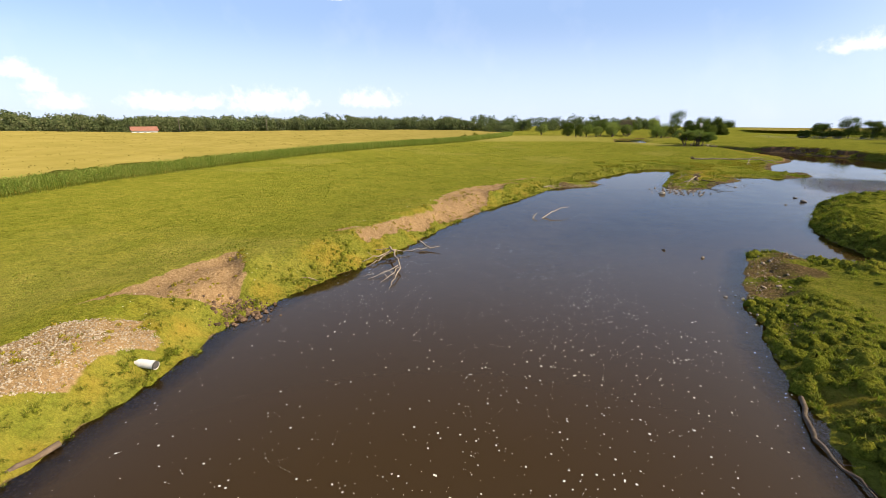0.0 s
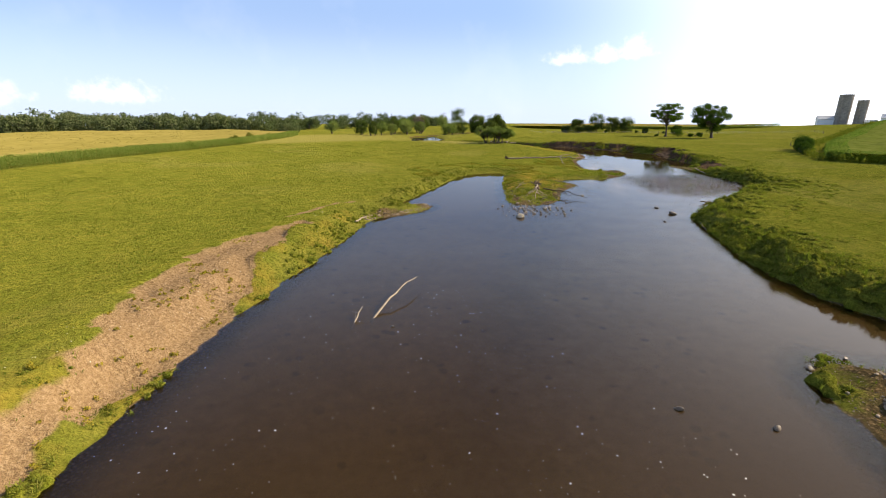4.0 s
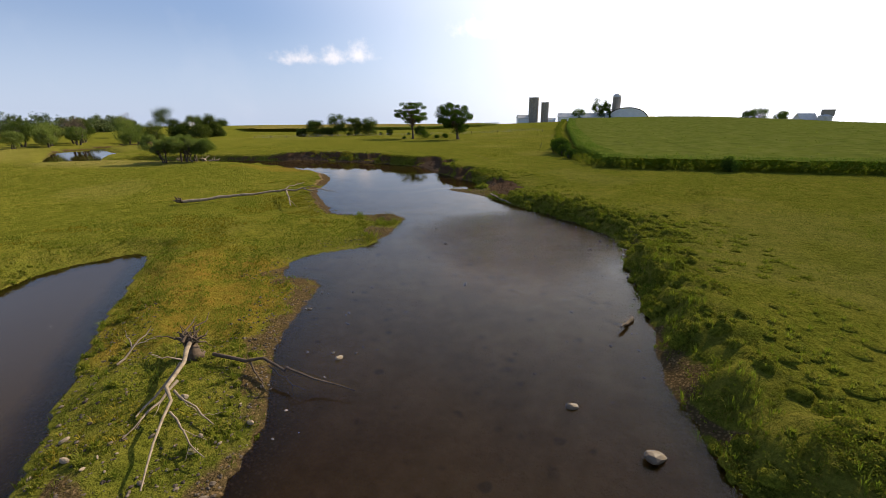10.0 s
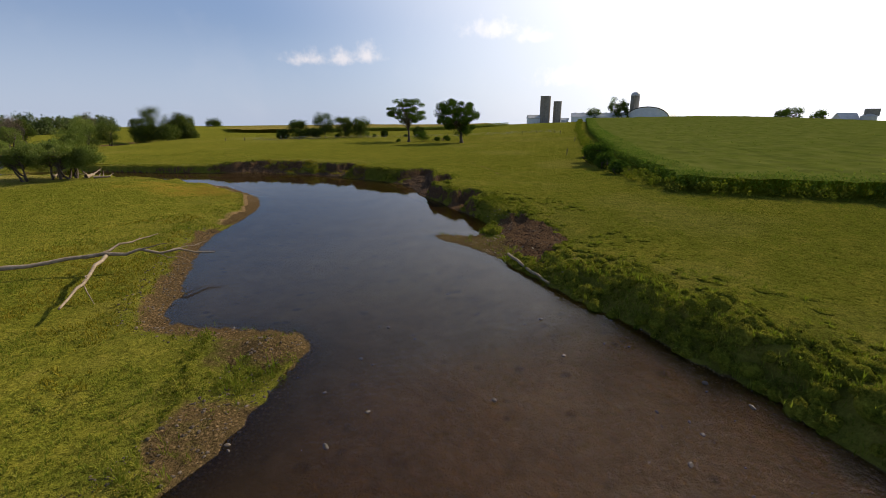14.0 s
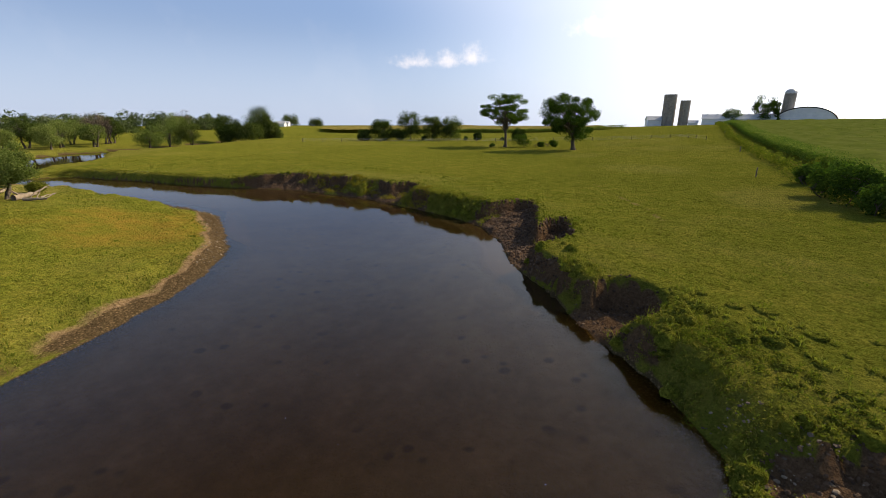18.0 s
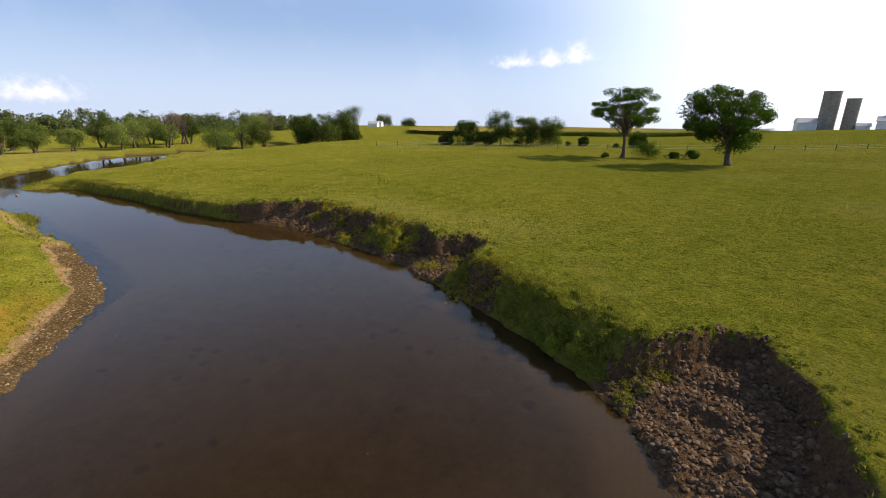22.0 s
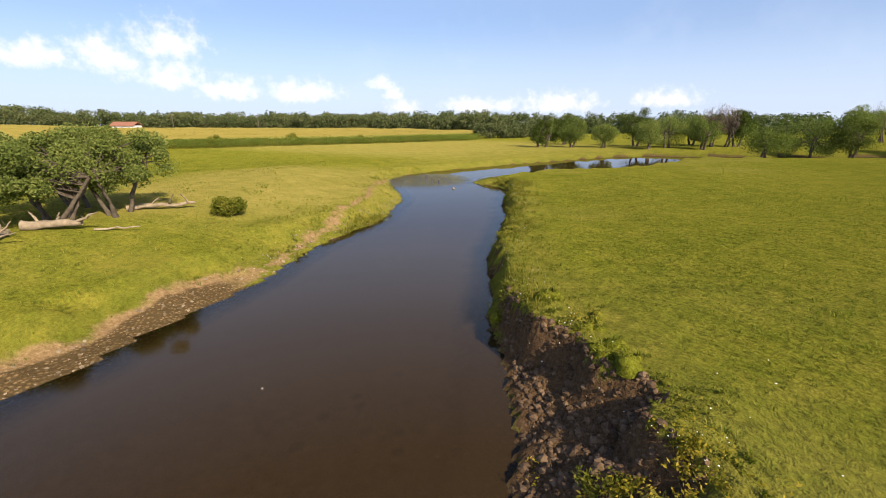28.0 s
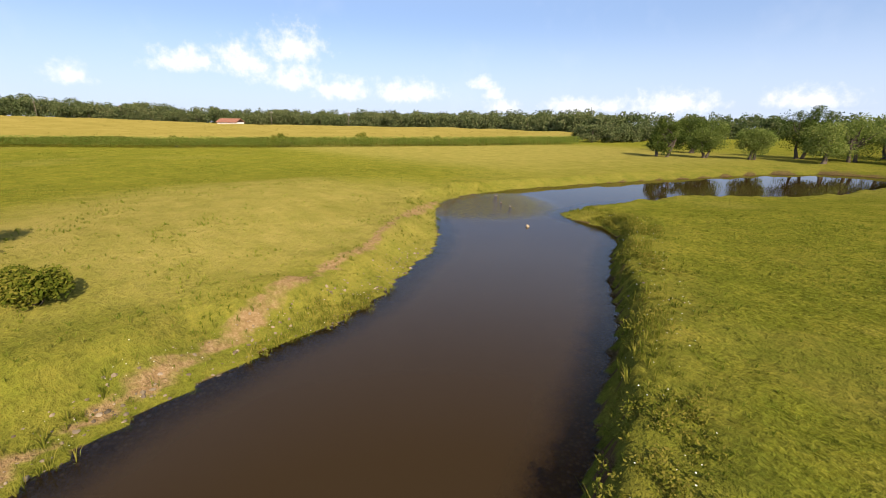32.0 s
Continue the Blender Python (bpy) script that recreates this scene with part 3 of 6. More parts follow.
def far_land(x, y):
    """The valley floor and the low rises round it."""
    z = 1.15 + 0.8 * smooth(x - 0.15 * y, 60, 150) * smooth(x, 60, 120) - 0.5 * smooth(np.hypot(x - 220, y - 140), 60, 15)
    z += 1.25 * smooth(np.hypot(x - 98, (y - 167) / 1.3), 34, 12)
    z += 4.2 * smooth(np.hypot((x - 470) / 1.25, y - 105), 175, 50) + 3.0 * smooth(np.hypot(x - 330, y - 30), 210, 30)
    z += 5.0 * smooth(np.hypot(x + 290, y - 150), 200, 40)
    z += 0.35 * fractal(x, y, 0.02, 5) + 0.10 * fractal(x, y, 0.22, 8)
    far = np.hypot(x - 90, y - 120)
    return z - 0.019 * np.maximum(far - 520, 0)


def axis(lo, a, b, hi, fine, i0, i1, finer):
    """Grid lines: even between a and b, closer between i0 and i1, wider and wider outside."""
    mid = np.arange(a, b, fine)
    mid = np.concatenate([mid[mid < i0], np.arange(i0, i1, finer), mid[mid > i1]])
    left, right, s = [a], [b], fine
    while left[-1] > lo or right[-1] < hi:
        s *= 1.12
        if left[-1] > lo:
            left.append(left[-1] - s)
        if right[-1] < hi:
            right.append(right[-1] + s)
    return np.concatenate([left[::-1], mid[1:], right])


GX, GY = axis(-4200, -24, 152, 4200, 0.46, 124, 143, 0.24), axis(-4200, 2, 206, 4200, 0.46, 106, 163, 0.27)
X, Y = np.meshgrid(GX, GY, indexing="ij")
NEAR = 14.0
D, BH, BW = np.full(X.shape, NEAR), np.full(X.shape, 1.2), np.full(X.shape, 3.0)
for k in range(len(OUTLINE)):
    px, py, ph, pw = OUTLINE[k]
    i0, i1 = np.searchsorted(GX, (px - NEAR, px + NEAR))
    j0, j1 = np.searchsorted(GY, (py - NEAR, py + NEAR))
    if i1 <= i0 or j1 <= j0:
        continue
    dist = np.hypot(X[i0:i1, j0:j1] - px, Y[i0:i1, j0:j1] - py)
    win = dist < D[i0:i1, j0:j1]
    D[i0:i1, j0:j1][win] = dist[win]
    BH[i0:i1, j0:j1][win] = ph
    BW[i0:i1, j0:j1][win] = pw
INSIDE = np.zeros(X.shape, bool)
seg_a, seg_b = OUTLINE[:, :2], np.roll(OUTLINE[:, :2], -1, axis=0)
for j, yy in enumerate(GY):
    cut = (seg_a[:, 1] > yy) != (seg_b[:, 1] > yy)
    if cut.any():
        a_, b_ = seg_a[cut], seg_b[cut]
        xs = np.sort(a_[:, 0] + (yy - a_[:, 1]) / (b_[:, 1] - a_[:, 1]) * (b_[:, 0] - a_[:, 0]))
        INSIDE[:, j] = np.searchsorted(xs, GX) % 2 == 1
BW = np.maximum(BW, 0.8)
base = far_land(X, Y)
rough = fractal(X, Y, 0.45, 21)
prof = smooth(D * (1 + 0.5 * rough), 0, BW)
bank = 0.05 + (BH - 0.05) * prof + 0.22 * rough * smooth(D, 0.2, 2.0) * smooth(D, 9, 4)
keep = smooth(D, 4.0, NEAR)
Z = np.where(INSIDE, -0.06 - 0.10 * np.minimum(D, 9.0) + 0.03 * rough, bank * (1 - keep) + base * keep)
Z = np.where(INSIDE & (np.hypot(X - 47.2, Y - 75.6) < 7), np.maximum(Z, -0.07 - 0.08 * np.maximum(np.hypot(X - 47.2, Y - 75.6) - 3.5, 0)), Z)
lump = fractal(X, Y, 0.5, 61)
shady = smooth(X - Y, -16, -8) * smooth(X, 114, 108)
Z += np.where(INSIDE, 0, (0.22 + 0.5 * shady) * np.maximum(lump, -0.15) * smooth(D, 0.2, 1.0) * smooth(D, 7.0, 3.0))
crease = 1 - smooth(np.abs(fractal(X, Y, 0.36, 66, 2)), 0.0, 0.11)
Z -= np.where(INSIDE, 0, (0.26 * shady + 0.10) * crease * smooth(D, 0.3, 1.0) * smooth(D, 5.0, 2.5))
MUD, DIRT, GRAVEL = np.zeros(X.shape), np.zeros(X.shape), np.zeros(X.shape)
wob = 0.9 * fractal(X, Y, 0.5, 31)
LAND = ~INSIDE
NEARBY = np.hypot(X - 90, Y - 120) < 450
for sx, sy, sr, sf in SLIPS:
    near = np.hypot(X - sx, Y - sy) + wob
    Z = np.where(LAND & (near < sr + 3), np.minimum(Z, sf + 0.35 * fractal(X, Y, 1.1, 77) + np.maximum(near - sr, 0) * 4.5), Z)
    MUD = np.maximum(MUD, smooth(near, sr + 0.5, sr - 0.1))
def collapse(lip, out):
    global Z, MUD
    wx, wy = X + 0.45 * wob, Y + 0.45 * fractal(X, Y, 0.8, 33)
    hole = inside(wx, wy, lip + out) & LAND
    edge_ = from_line(wx, wy, lip)
    floor_ = 0.05 + 0.17 * D + 0.26 * np.maximum(fractal(X, Y, 0.6, 35), -0.1) + 0.30 * fractal(X, Y, 1.3, 36)
    Z = np.where(hole, np.minimum(Z, floor_ + (2.0 - floor_) * smooth(edge_, 0.4, 0.0)), Z)
    MUD = np.maximum(MUD, hole * 1.0)
    return hole


notch = collapse(NOTCH, NOTCH_OUT)
spit_slip = collapse(SLIP_LIP, SLIP_OUT)
collapsed = inside(X + 0.35 * wob, Y + 0.35 * fractal(X, Y, 0.8, 33), LIP + OUTSIDE) & LAND
from_lip = from_line(X + 0.35 * wob, Y + 0.35 * fractal(X, Y, 0.8, 33), LIP)
spill = 0.06 + (0.20 + 0.24 * smooth(Y, 149, 153)) * D + 0.30 * np.maximum(fractal(X, Y, 0.6, 35), -0.1) + 0.22 * fractal(X, Y, 1.6, 36)
spill += 0.9 * smooth(fractal(X, Y, 0.42, 37) + 0.22 * smooth(D, 1.2, 3.0) * smooth(np.abs(Y - 146), 9, 6), 0.16, 0.5)          # slumped turf blocks
Z = np.where(collapsed, np.minimum(Z, spill + (2.1 - spill) * smooth(from_lip, 0.45, 0.0)), Z)
MUD = np.maximum(MUD, np.where(collapsed, 1.0 - 0.95 * smooth(fractal(X, Y, 0.42, 37) + 0.22 * smooth(D, 1.2, 3.0) * smooth(np.abs(Y - 146), 9, 6), 0.16, 0.30), 0))
SCAR = [(-1.0, 44.6), (1.0, 47.4), (3.2, 50.6), (5.6, 54.2), (8.0, 58.0), (9.6, 61.6), (11.0, 66), (13.2, 70.4), (16.2, 74.4), (19.4, 77.6)]
scar = from_line(X, Y, SCAR) + 0.8 * wob - 1.5 * smooth(Y, 54, 60) * smooth(Y, 79, 70) + 0.15 * smooth(Y, 56, 48) + 0.9 * fractal(X, Y, 0.7, 65)
DIRT = np.maximum(DIRT, smooth(scar, 1.35, 0.5) * (0.9 + 0.1 * smooth(Y, 50, 58)))
Z -= np.where(LAND, (0.42 + 0.25 * fractal(X, Y, 0.9, 54)) * smooth(scar, 1.2, 0.35), 0)
face = inside(X + 0.5 * wob, Y + 0.5 * fractal(X, Y, 0.7, 57), EARTH_FACE) * LAND
rim = from_line(X, Y, EARTH_FACE + EARTH_FACE[:1])
DIRT = np.maximum(DIRT, face * smooth(rim, 0.0, 0.3))
Z -= np.where(face > 0, (0.45 + 0.35 * fractal(X, Y, 0.7, 58)) * smooth(rim, 0.0, 0.8), 0)
spilled = inside(X + 0.5 * wob, Y, STONE_SPILL) * LAND
DIRT = np.maximum(DIRT, 0.8 * spilled)
for path in TRODDEN[:2]:
    DIRT = np.maximum(DIRT, 0.62 * smooth(from_line(X, Y, path) + 0.4 * wob, 0.8, 0.15))
DIRT = np.maximum(DIRT, 0.6 * smooth(from_line(X, Y, TRODDEN[2]) + 0.5 * wob, 1.0, 0.2))
DIRT = np.maximum(DIRT, 0.42 * smooth(from_line(X, Y, TRODDEN[3]) + 0.4 * wob, 0.7, 0.1))
Z -= np.where(LAND, 0.45 * smooth(from_line(X, Y, GULLY) + 0.4 * wob, 2.6, 0.3), 0)
Z = np.where(LAND & NEARBY, np.maximum(Z, 0.02), Z)
Z += np.where(LAND, np.clip(DIRT, 0, 1) * 0.16 * fractal(X, Y, 1.0, 63) * smooth(D, 0.2, 1.0), 0)
Z += np.where(LAND & (MUD > 0.5), 0.20 * fractal(X, Y, 1.7, 91, 2), 0)          # hoof-pocked mud
Z = np.where(LAND & NEARBY, np.maximum(Z, 0.02), Z)
# steep faces show bare earth
gx = np.gradient(Z, GX, axis=0)
gy = np.gradient(Z, GY, axis=1)
STEEP = np.hypot(gx, gy)
east = smooth(X, 100, 112)
MUD = np.maximum(MUD, np.where(LAND & (D < 6), smooth(STEEP, 1.4, 2.4) * east * (1 - smooth(np.abs(Y - 125.5), 4.5, 3.0)), 0))
# gravel along the shores
for gx0, gy0, gr in [(86.6, 68.4, 1.5), (48.4, 79.0, 1.2), (36.5, 83.6, 1.6), (31, 81.0, 2.0), (32.0, 37.4, 3.0), (27.4, 33, 2.0), (35.4, 40.4, 1.6), (86.6, 95.6, 2.4), (81, 92.2, 2.2), (109.5, 98, 4.0), (107, 93, 3.0)]:
    GRAVEL = np.maximum(GRAVEL, 0.62 * smooth(np.hypot(X - gx0, Y - gy0) + 1.6 * wob, gr + 1.6, gr - 1.0))
shore = smooth(D + 0.8 * wob, 2.2, 0.6)
GRAVEL = np.maximum(GRAVEL, np.where(LAND & (X + Y > 128) & (X < 70) & (X - Y > -33) & (Y < 93), 0.6 * smooth(D + 1.6 * wob + 2.2 * fractal(X, Y, 0.9, 62), 2.9, 0.6), 0))
GRAVEL = np.maximum(GRAVEL, np.where(LAND & (X > 62) & (X < 71) & (X - Y > -2), 0.8 * smooth(D + 0.9 * wob, 1.0, 0.4), 0))
inner = LAND & (X > 86) & (X < 121) & (Y > 112) & (Y < 190)
GRAVEL = np.maximum(GRAVEL, np.where(inner, smooth(D + 0.6 * wob, 1.9, 0.9) * smooth(Y, 116, 124) * smooth(Y, 164, 154), 0))
DIRT = np.maximum(DIRT, np.where(inner, 0.7 * smooth(D + 0.8 * wob, 2.7, 1.5) * smooth(Y, 116, 124) * smooth(Y, 166, 156), 0))
GRAVEL = np.maximum(GRAVEL, np.where(LAND & (X > 84) & (X < 100) & (Y > 98) & (Y < 122), shore, 0))
GRAVEL = np.where(INSIDE, 0.9, np.where(Z > 1.1, 0, GRAVEL))
LUSH = np.where(LAND, smooth(D + wob, 5.0, 1.5) * 0.5, 0)
DRY = smooth(fractal(X, Y, 0.05, 41), 0.12, 0.4) * 0.22 * smooth(np.hypot(X - 90, Y - 120), 260, 140) + 0.75 * smooth(np.hypot((X - 98) / 0.8, (Y - 178) / 1.6) + 5 * fractal(X, Y, 0.08, 44), 20, 7)
DRY = np.maximum(DRY, 0.7 * smooth(np.abs(X - 60 - 0.35 * (Y - 270)), 80, 30) * smooth(Y, 205, 225) * smooth(Y, 300, 270))
RUST = 0.9 * smooth(np.hypot(X - 64, Y - 92) + 6 * fractal(X, Y, 0.3, 47), 10, 4) + 0.8 * smooth(np.hypot(X - 112, Y - 140) + 6 * fractal(X, Y, 0.3, 48), 10, 4)
RUST += np.where((X < 26) & (Y < 86), 0.5 * smooth(fractal(X, Y, 0.5, 49), -0.15, 0.3) * smooth(D, 5, 2), 0)
LUSH = np.maximum(LUSH, 0.45 * smooth(fractal(X, Y, 0.16, 45), 0.1, 0.4) * smooth(D, 12, 6))


def sheet(name, zz, mat, attrs, mask=None):
    """One grid mesh over GX, GY."""
    nx, ny = zz.shape
    co = np.stack([X.ravel(), Y.ravel(), zz.ravel()], 1)
    idx = np.arange(nx * ny).reshape(nx, ny)
    quads = np.stack([idx[:-1, :-1], idx[1:, :-1], idx[1:, 1:], idx[:-1, 1:]], -1)
    if mask is not None:
        quads = quads[mask[:-1, :-1] | mask[1:, :-1] | mask[1:, 1:] | mask[:-1, 1:]]
    quads = quads.reshape(-1, 4)
    used, inv = np.unique(quads, return_inverse=True)
    ob = new(name, quad_mesh(name, co[used], inv.reshape(-1, 4), mat, smooth_=True))
    for key, field in attrs.items():
        at = ob.data.attributes.new(key, "FLOAT", "POINT")
        at.data.foreach_set("value", field.ravel()[used].astype(np.float32))
    return ob


def quad_mesh(name, co, faces, mat, smooth_=False):
    """A mesh from arrays of places and of faces that all have as many corners."""
    me = bpy.data.meshes.new(name)
    n, k = faces.shape
    me.vertices.add(len(co))
    me.vertices.foreach_set("co", np.ascontiguousarray(co, np.float32).ravel())
    me.loops.add(n * k)
    me.loops.foreach_set("vertex_index", np.ascontiguousarray(faces, np.int32).ravel())
    me.polygons.add(n)
    me.polygons.foreach_set("loop_start", np.arange(0, n * k, k, dtype=np.int32))
    me.polygons.foreach_set("use_smooth", np.full(n, smooth_))
    me.materials.append(mat)
    me.update(calc_edges=True)
    return me


ground = tagged(sheet("ground", Z, GROUND, {"mud": MUD, "dirt": DIRT, "gravel": GRAVEL, "lush": LUSH, "dry": np.clip(DRY, 0, 1), "rust": np.clip(RUST, 0, 1)}),
                "grazed green and yellow pasture with eroded earth banks", "ground", kind="structure")
RIPPLE = np.clip(0.06 * smooth(D, 12, 4) * smooth(X - Y, -18, -8) * smooth(X, 38, 52) * smooth(X, 106, 98) + 0.8 * smooth(np.hypot((X - 86), (Y - 80)), 13, 4) + smooth(np.hypot(X - 101, Y - 198), 9, 3) + 0.5 * smooth(np.hypot(X - 78, Y - 76), 8, 3) + 0.4 * smooth(np.hypot(X - 92, Y - 76), 14, 4), 0, 1)
DEEP = np.clip(0.28 + 0.2 * smooth(Y, 30, 16) + 0.5 * smooth(X - Y, -30, -36) * smooth(Y, 76, 84) + smooth(Y - 0.25 * X, 50, 20) + 0.25 * smooth(Y, 112, 132) + 0.40 * smooth(Y + 0.6 * (136 - X), 142, 172) + 0.3 * smooth(Y - X, 26, 34), 0, 1) * smooth(D, 0.1, 2.2)
DEEP = np.maximum(DEEP, 0.8 * smooth(D, 4.0, 1.0) * ((X > 116) & (X - Y > -48) & (X + Y > 226) & (X - 0.5 * Y > 48)))      # the scour under the cut bank
near_water = INSIDE | (D < 1.5)
water = tagged(sheet("water", np.zeros(X.shape), WATER, {"ripple": RIPPLE, "deep": DEEP}, near_water), "slow brown river water with faint ripples", "water", kind="structure")


def height(x, y):
    """The ground's height at a place or at arrays of places."""
    x, y = np.asarray(x, float), np.asarray(y, float)
    i = np.clip(np.searchsorted(GX, x) - 1, 0, len(GX) - 2)
    j = np.clip(np.searchsorted(GY, y) - 1, 0, len(GY) - 2)
    u, v = (x - GX[i]) / (GX[i + 1] - GX[i]), (y - GY[j]) / (GY[j + 1] - GY[j])
    return (Z[i, j] * (1 - u) + Z[i + 1, j] * u) * (1 - v) + (Z[i, j + 1] * (1 - u) + Z[i + 1, j + 1] * u) * v


def field_at(F, x, y):
    i = np.clip(np.searchsorted(GX, x) - 1, 0, len(GX) - 2)
    j = np.clip(np.searchsorted(GY, y) - 1, 0, len(GY) - 2)
    return F[i, j]

# ---- tools for things ----
def part(name, mesh, parent, label=""):
    """A mesh as one part under a thing or a part."""
    ob = new(name, mesh)
    ob.parent = parent
    return tagged(ob, label)


def anchor(name, x, y, label, category, group="", z=None, rz=0.0, s=1.0):
    """A thing's Empty at its base."""
    ob = new(name)
    ob.empty_display_size = 0.2
    ob.matrix_basis = Matrix.LocRotScale((x, y, float(height(x, y)) if z is None else z), Euler((0, 0, radians(rz))), (s, s, s))
    return tagged(ob, label, category, group)


def tubes(name, lines, mat, sides=7, rough_=0.12, seed=1):
    """One mesh of round, tapering limbs. Each line: rows of x, y, z, radius."""
    rs = np.random.RandomState(seed)
    co, fa, n0 = [], [], 0
    for line in lines:
        p = np.array(line, float)
        t = np.gradient(p[:, :3], axis=0)
        t /= np.linalg.norm(t, axis=1)[:, None] + 1e-9
        ref = np.where(np.abs(t[:, 2:3]) > 0.9, np.array([[1.0, 0, 0]]), np.array([[0, 0, 1.0]]))
        u = np.cross(t, ref)
        u /= np.linalg.norm(u, axis=1)[:, None] + 1e-9
        w = np.cross(t, u)
        ang = np.arange(sides) * 2 * np.pi / sides
        rad = p[:, 3][:, None] * (1 + rough_ * (rs.rand(len(p), sides) - 0.5) * 2)
        ring = p[:, None, :3] + rad[..., None] * (np.cos(ang)[None, :, None] * u[:, None] + np.sin(ang)[None, :, None] * w[:, None])
        co.append(ring.reshape(-1, 3))
        k = len(p)
        idx = n0 + np.arange(k * sides).reshape(k, sides)
        nxt = np.roll(idx, -1, axis=1)
        fa.append(np.stack([idx[:-1], nxt[:-1], nxt[1:], idx[1:]], -1).reshape(-1, 4))
        n0 += k * sides
    return quad_mesh(name, np.vstack(co), np.vstack(fa), mat, True)


def limb(a, b, r0, r1, sag=0.0, n=6, wander=0.05, rs=np.random):
    """Rows for a crooked limb from a to b."""
    a, b = np.array(a, float), np.array(b, float)
    t = np.linspace(0, 1, n)[:, None]
    p = a + (b - a) * t
    size = np.linalg.norm(b - a)
    p += (rs.rand(n, 3) - 0.5) * 2 * wander * size * np.sin(t * np.pi)
    p[:, 2] += sag * size * np.sin(t[:, 0] * np.pi)
    return np.hstack([p, r0 + (r1 - r0) * t])


def leaf_cloud(centres, radii, count, size, rs, flat=0.8, droop=0.0):
    """Corner places of leaf quads scattered in clumps; denser towards each clump's rim."""
    k = rs.randint(len(centres), size=count)
    v = rs.normal(size=(count, 3))
    v /= np.linalg.norm(v, axis=1)[:, None]
    r = radii[k] * rs.rand(count) ** 0.45
    c = centres[k] + v * r[:, None] * np.array([1, 1, flat])
    n = v * 0.6 + rs.normal(size=(count, 3)) * 0.6 + np.array([0, 0, 0.25])
    n /= np.linalg.norm(n, axis=1)[:, None]
    u = np.cross(n, rs.normal(size=(count, 3)))
    u /= np.linalg.norm(u, axis=1)[:, None]
    if droop:
        u[:, 2] -= droop
        u /= np.linalg.norm(u, axis=1)[:, None]
    w = np.cross(n, u)
    s = size * (0.6 + 0.8 * rs.rand(count))[:, None]
    return np.stack([c - u * s, c - w * s * 0.5, c + u * s, c + w * s * 0.5], 1)


def leaf_mesh(name, quads, mat):
    n = len(quads)
    return quad_mesh(name, quads.reshape(-1, 3), np.arange(n * 4).reshape(n, 4), mat)


def crown_clumps(h, trunk, rx, clumps, rs, lean=(0, 0), flat_top=0.0, skirt=False):
    """Clump centres of an uneven crown between the trunk's fork and the top."""
    v = rs.normal(size=(clumps, 3))
    v /= np.linalg.norm(v, axis=1)[:, None]
    v *= rs.rand(clumps, 1) ** 0.33
    half = (h - trunk) / 2
    c = v * np.array([rx, rx, half * 0.86])
    c[:, 2] += trunk + half
    if skirt:
        u, th = rs.rand(clumps), rs.rand(clumps) * 2 * np.pi
        zz = 0.14 + 0.70 * rs.rand(clumps)
        rr = rx * np.sqrt(np.maximum(1 - ((zz - 0.42) / 0.62) ** 2, 0.05)) * u ** 0.4
        c = np.column_stack([rr * np.cos(th), rr * np.sin(th), zz * h])
    c[:, 2] = np.minimum(c[:, 2], h - 0.12 * h * (1 - flat_top))
    c[:, 0] += lean[0] * (c[:, 2] / h)
    c[:, 1] += lean[1] * (c[:, 2] / h)
    return c


def make_tree(name, x, y, h, trunk, rx, label, group="", seed=1, clumps=26, leaves=5000, leaf=0.22, clump_r=1.4, mat=None, stems=1, tr=0.35, flat=0.7, lean=(0, 0), bare=0, droop=0.0, z=None, skirt=False):
    rs = np.random.RandomState(seed)
    root = anchor(name, x, y, label, "tree", group, z=z)
    c = crown_clumps(h, trunk, rx - clump_r * 0.6, clumps, rs, lean, 0.0, skirt)
    lines, twigs = [], []
    feet = [(rs.normal() * 0.5 * (stems > 1), rs.normal() * 0.5 * (stems > 1), -0.3) for _ in range(stems)]
    forks = []
    for f in feet:
        top = (f[0] * 2.2 + lean[0] * 0.4 + rs.normal() * 0.3 * stems, f[1] * 2.2 + lean[1] * 0.4 + rs.normal() * 0.3 * stems, trunk + (h - trunk) * 0.35)
        rows = limb(f, top, tr, tr * 0.55, n=8, wander=0.03, rs=rs)
        rows[0, 3] *= 1.7
        rows[1, 3] *= 1.15
        lines.append(rows)
        forks.append(rows)
    for p in c:
        f = forks[rs.randint(len(forks))]
        at = f[rs.randint(4, len(f))]
        twigs.append(limb(at[:3], p, at[3] * 0.55, 0.03, 0.08, 6, 0.07, rs))
    for _ in range(bare):
        p = c[rs.randint(len(c))]
        twigs.append(limb(p, p + np.array([rs.normal() * 0.8, rs.normal() * 0.8, 2.2 + rs.rand()]), 0.06, 0.015, 0, 5, 0.05, rs))
    for row in lines:
        part("trunk", tubes("trunk", [row], BARK, 9, 0.15, seed), root)
    part("branchwork", tubes("branchwork", twigs, BARK, 5, 0.1, seed), root)
    if leaves:
        part("crown", leaf_mesh("crown", leaf_cloud(c, clump_r * (0.65 + 0.7 * rs.rand(clumps)), leaves, leaf, rs, flat, droop), mat or WOODLEAF), root)
    return root


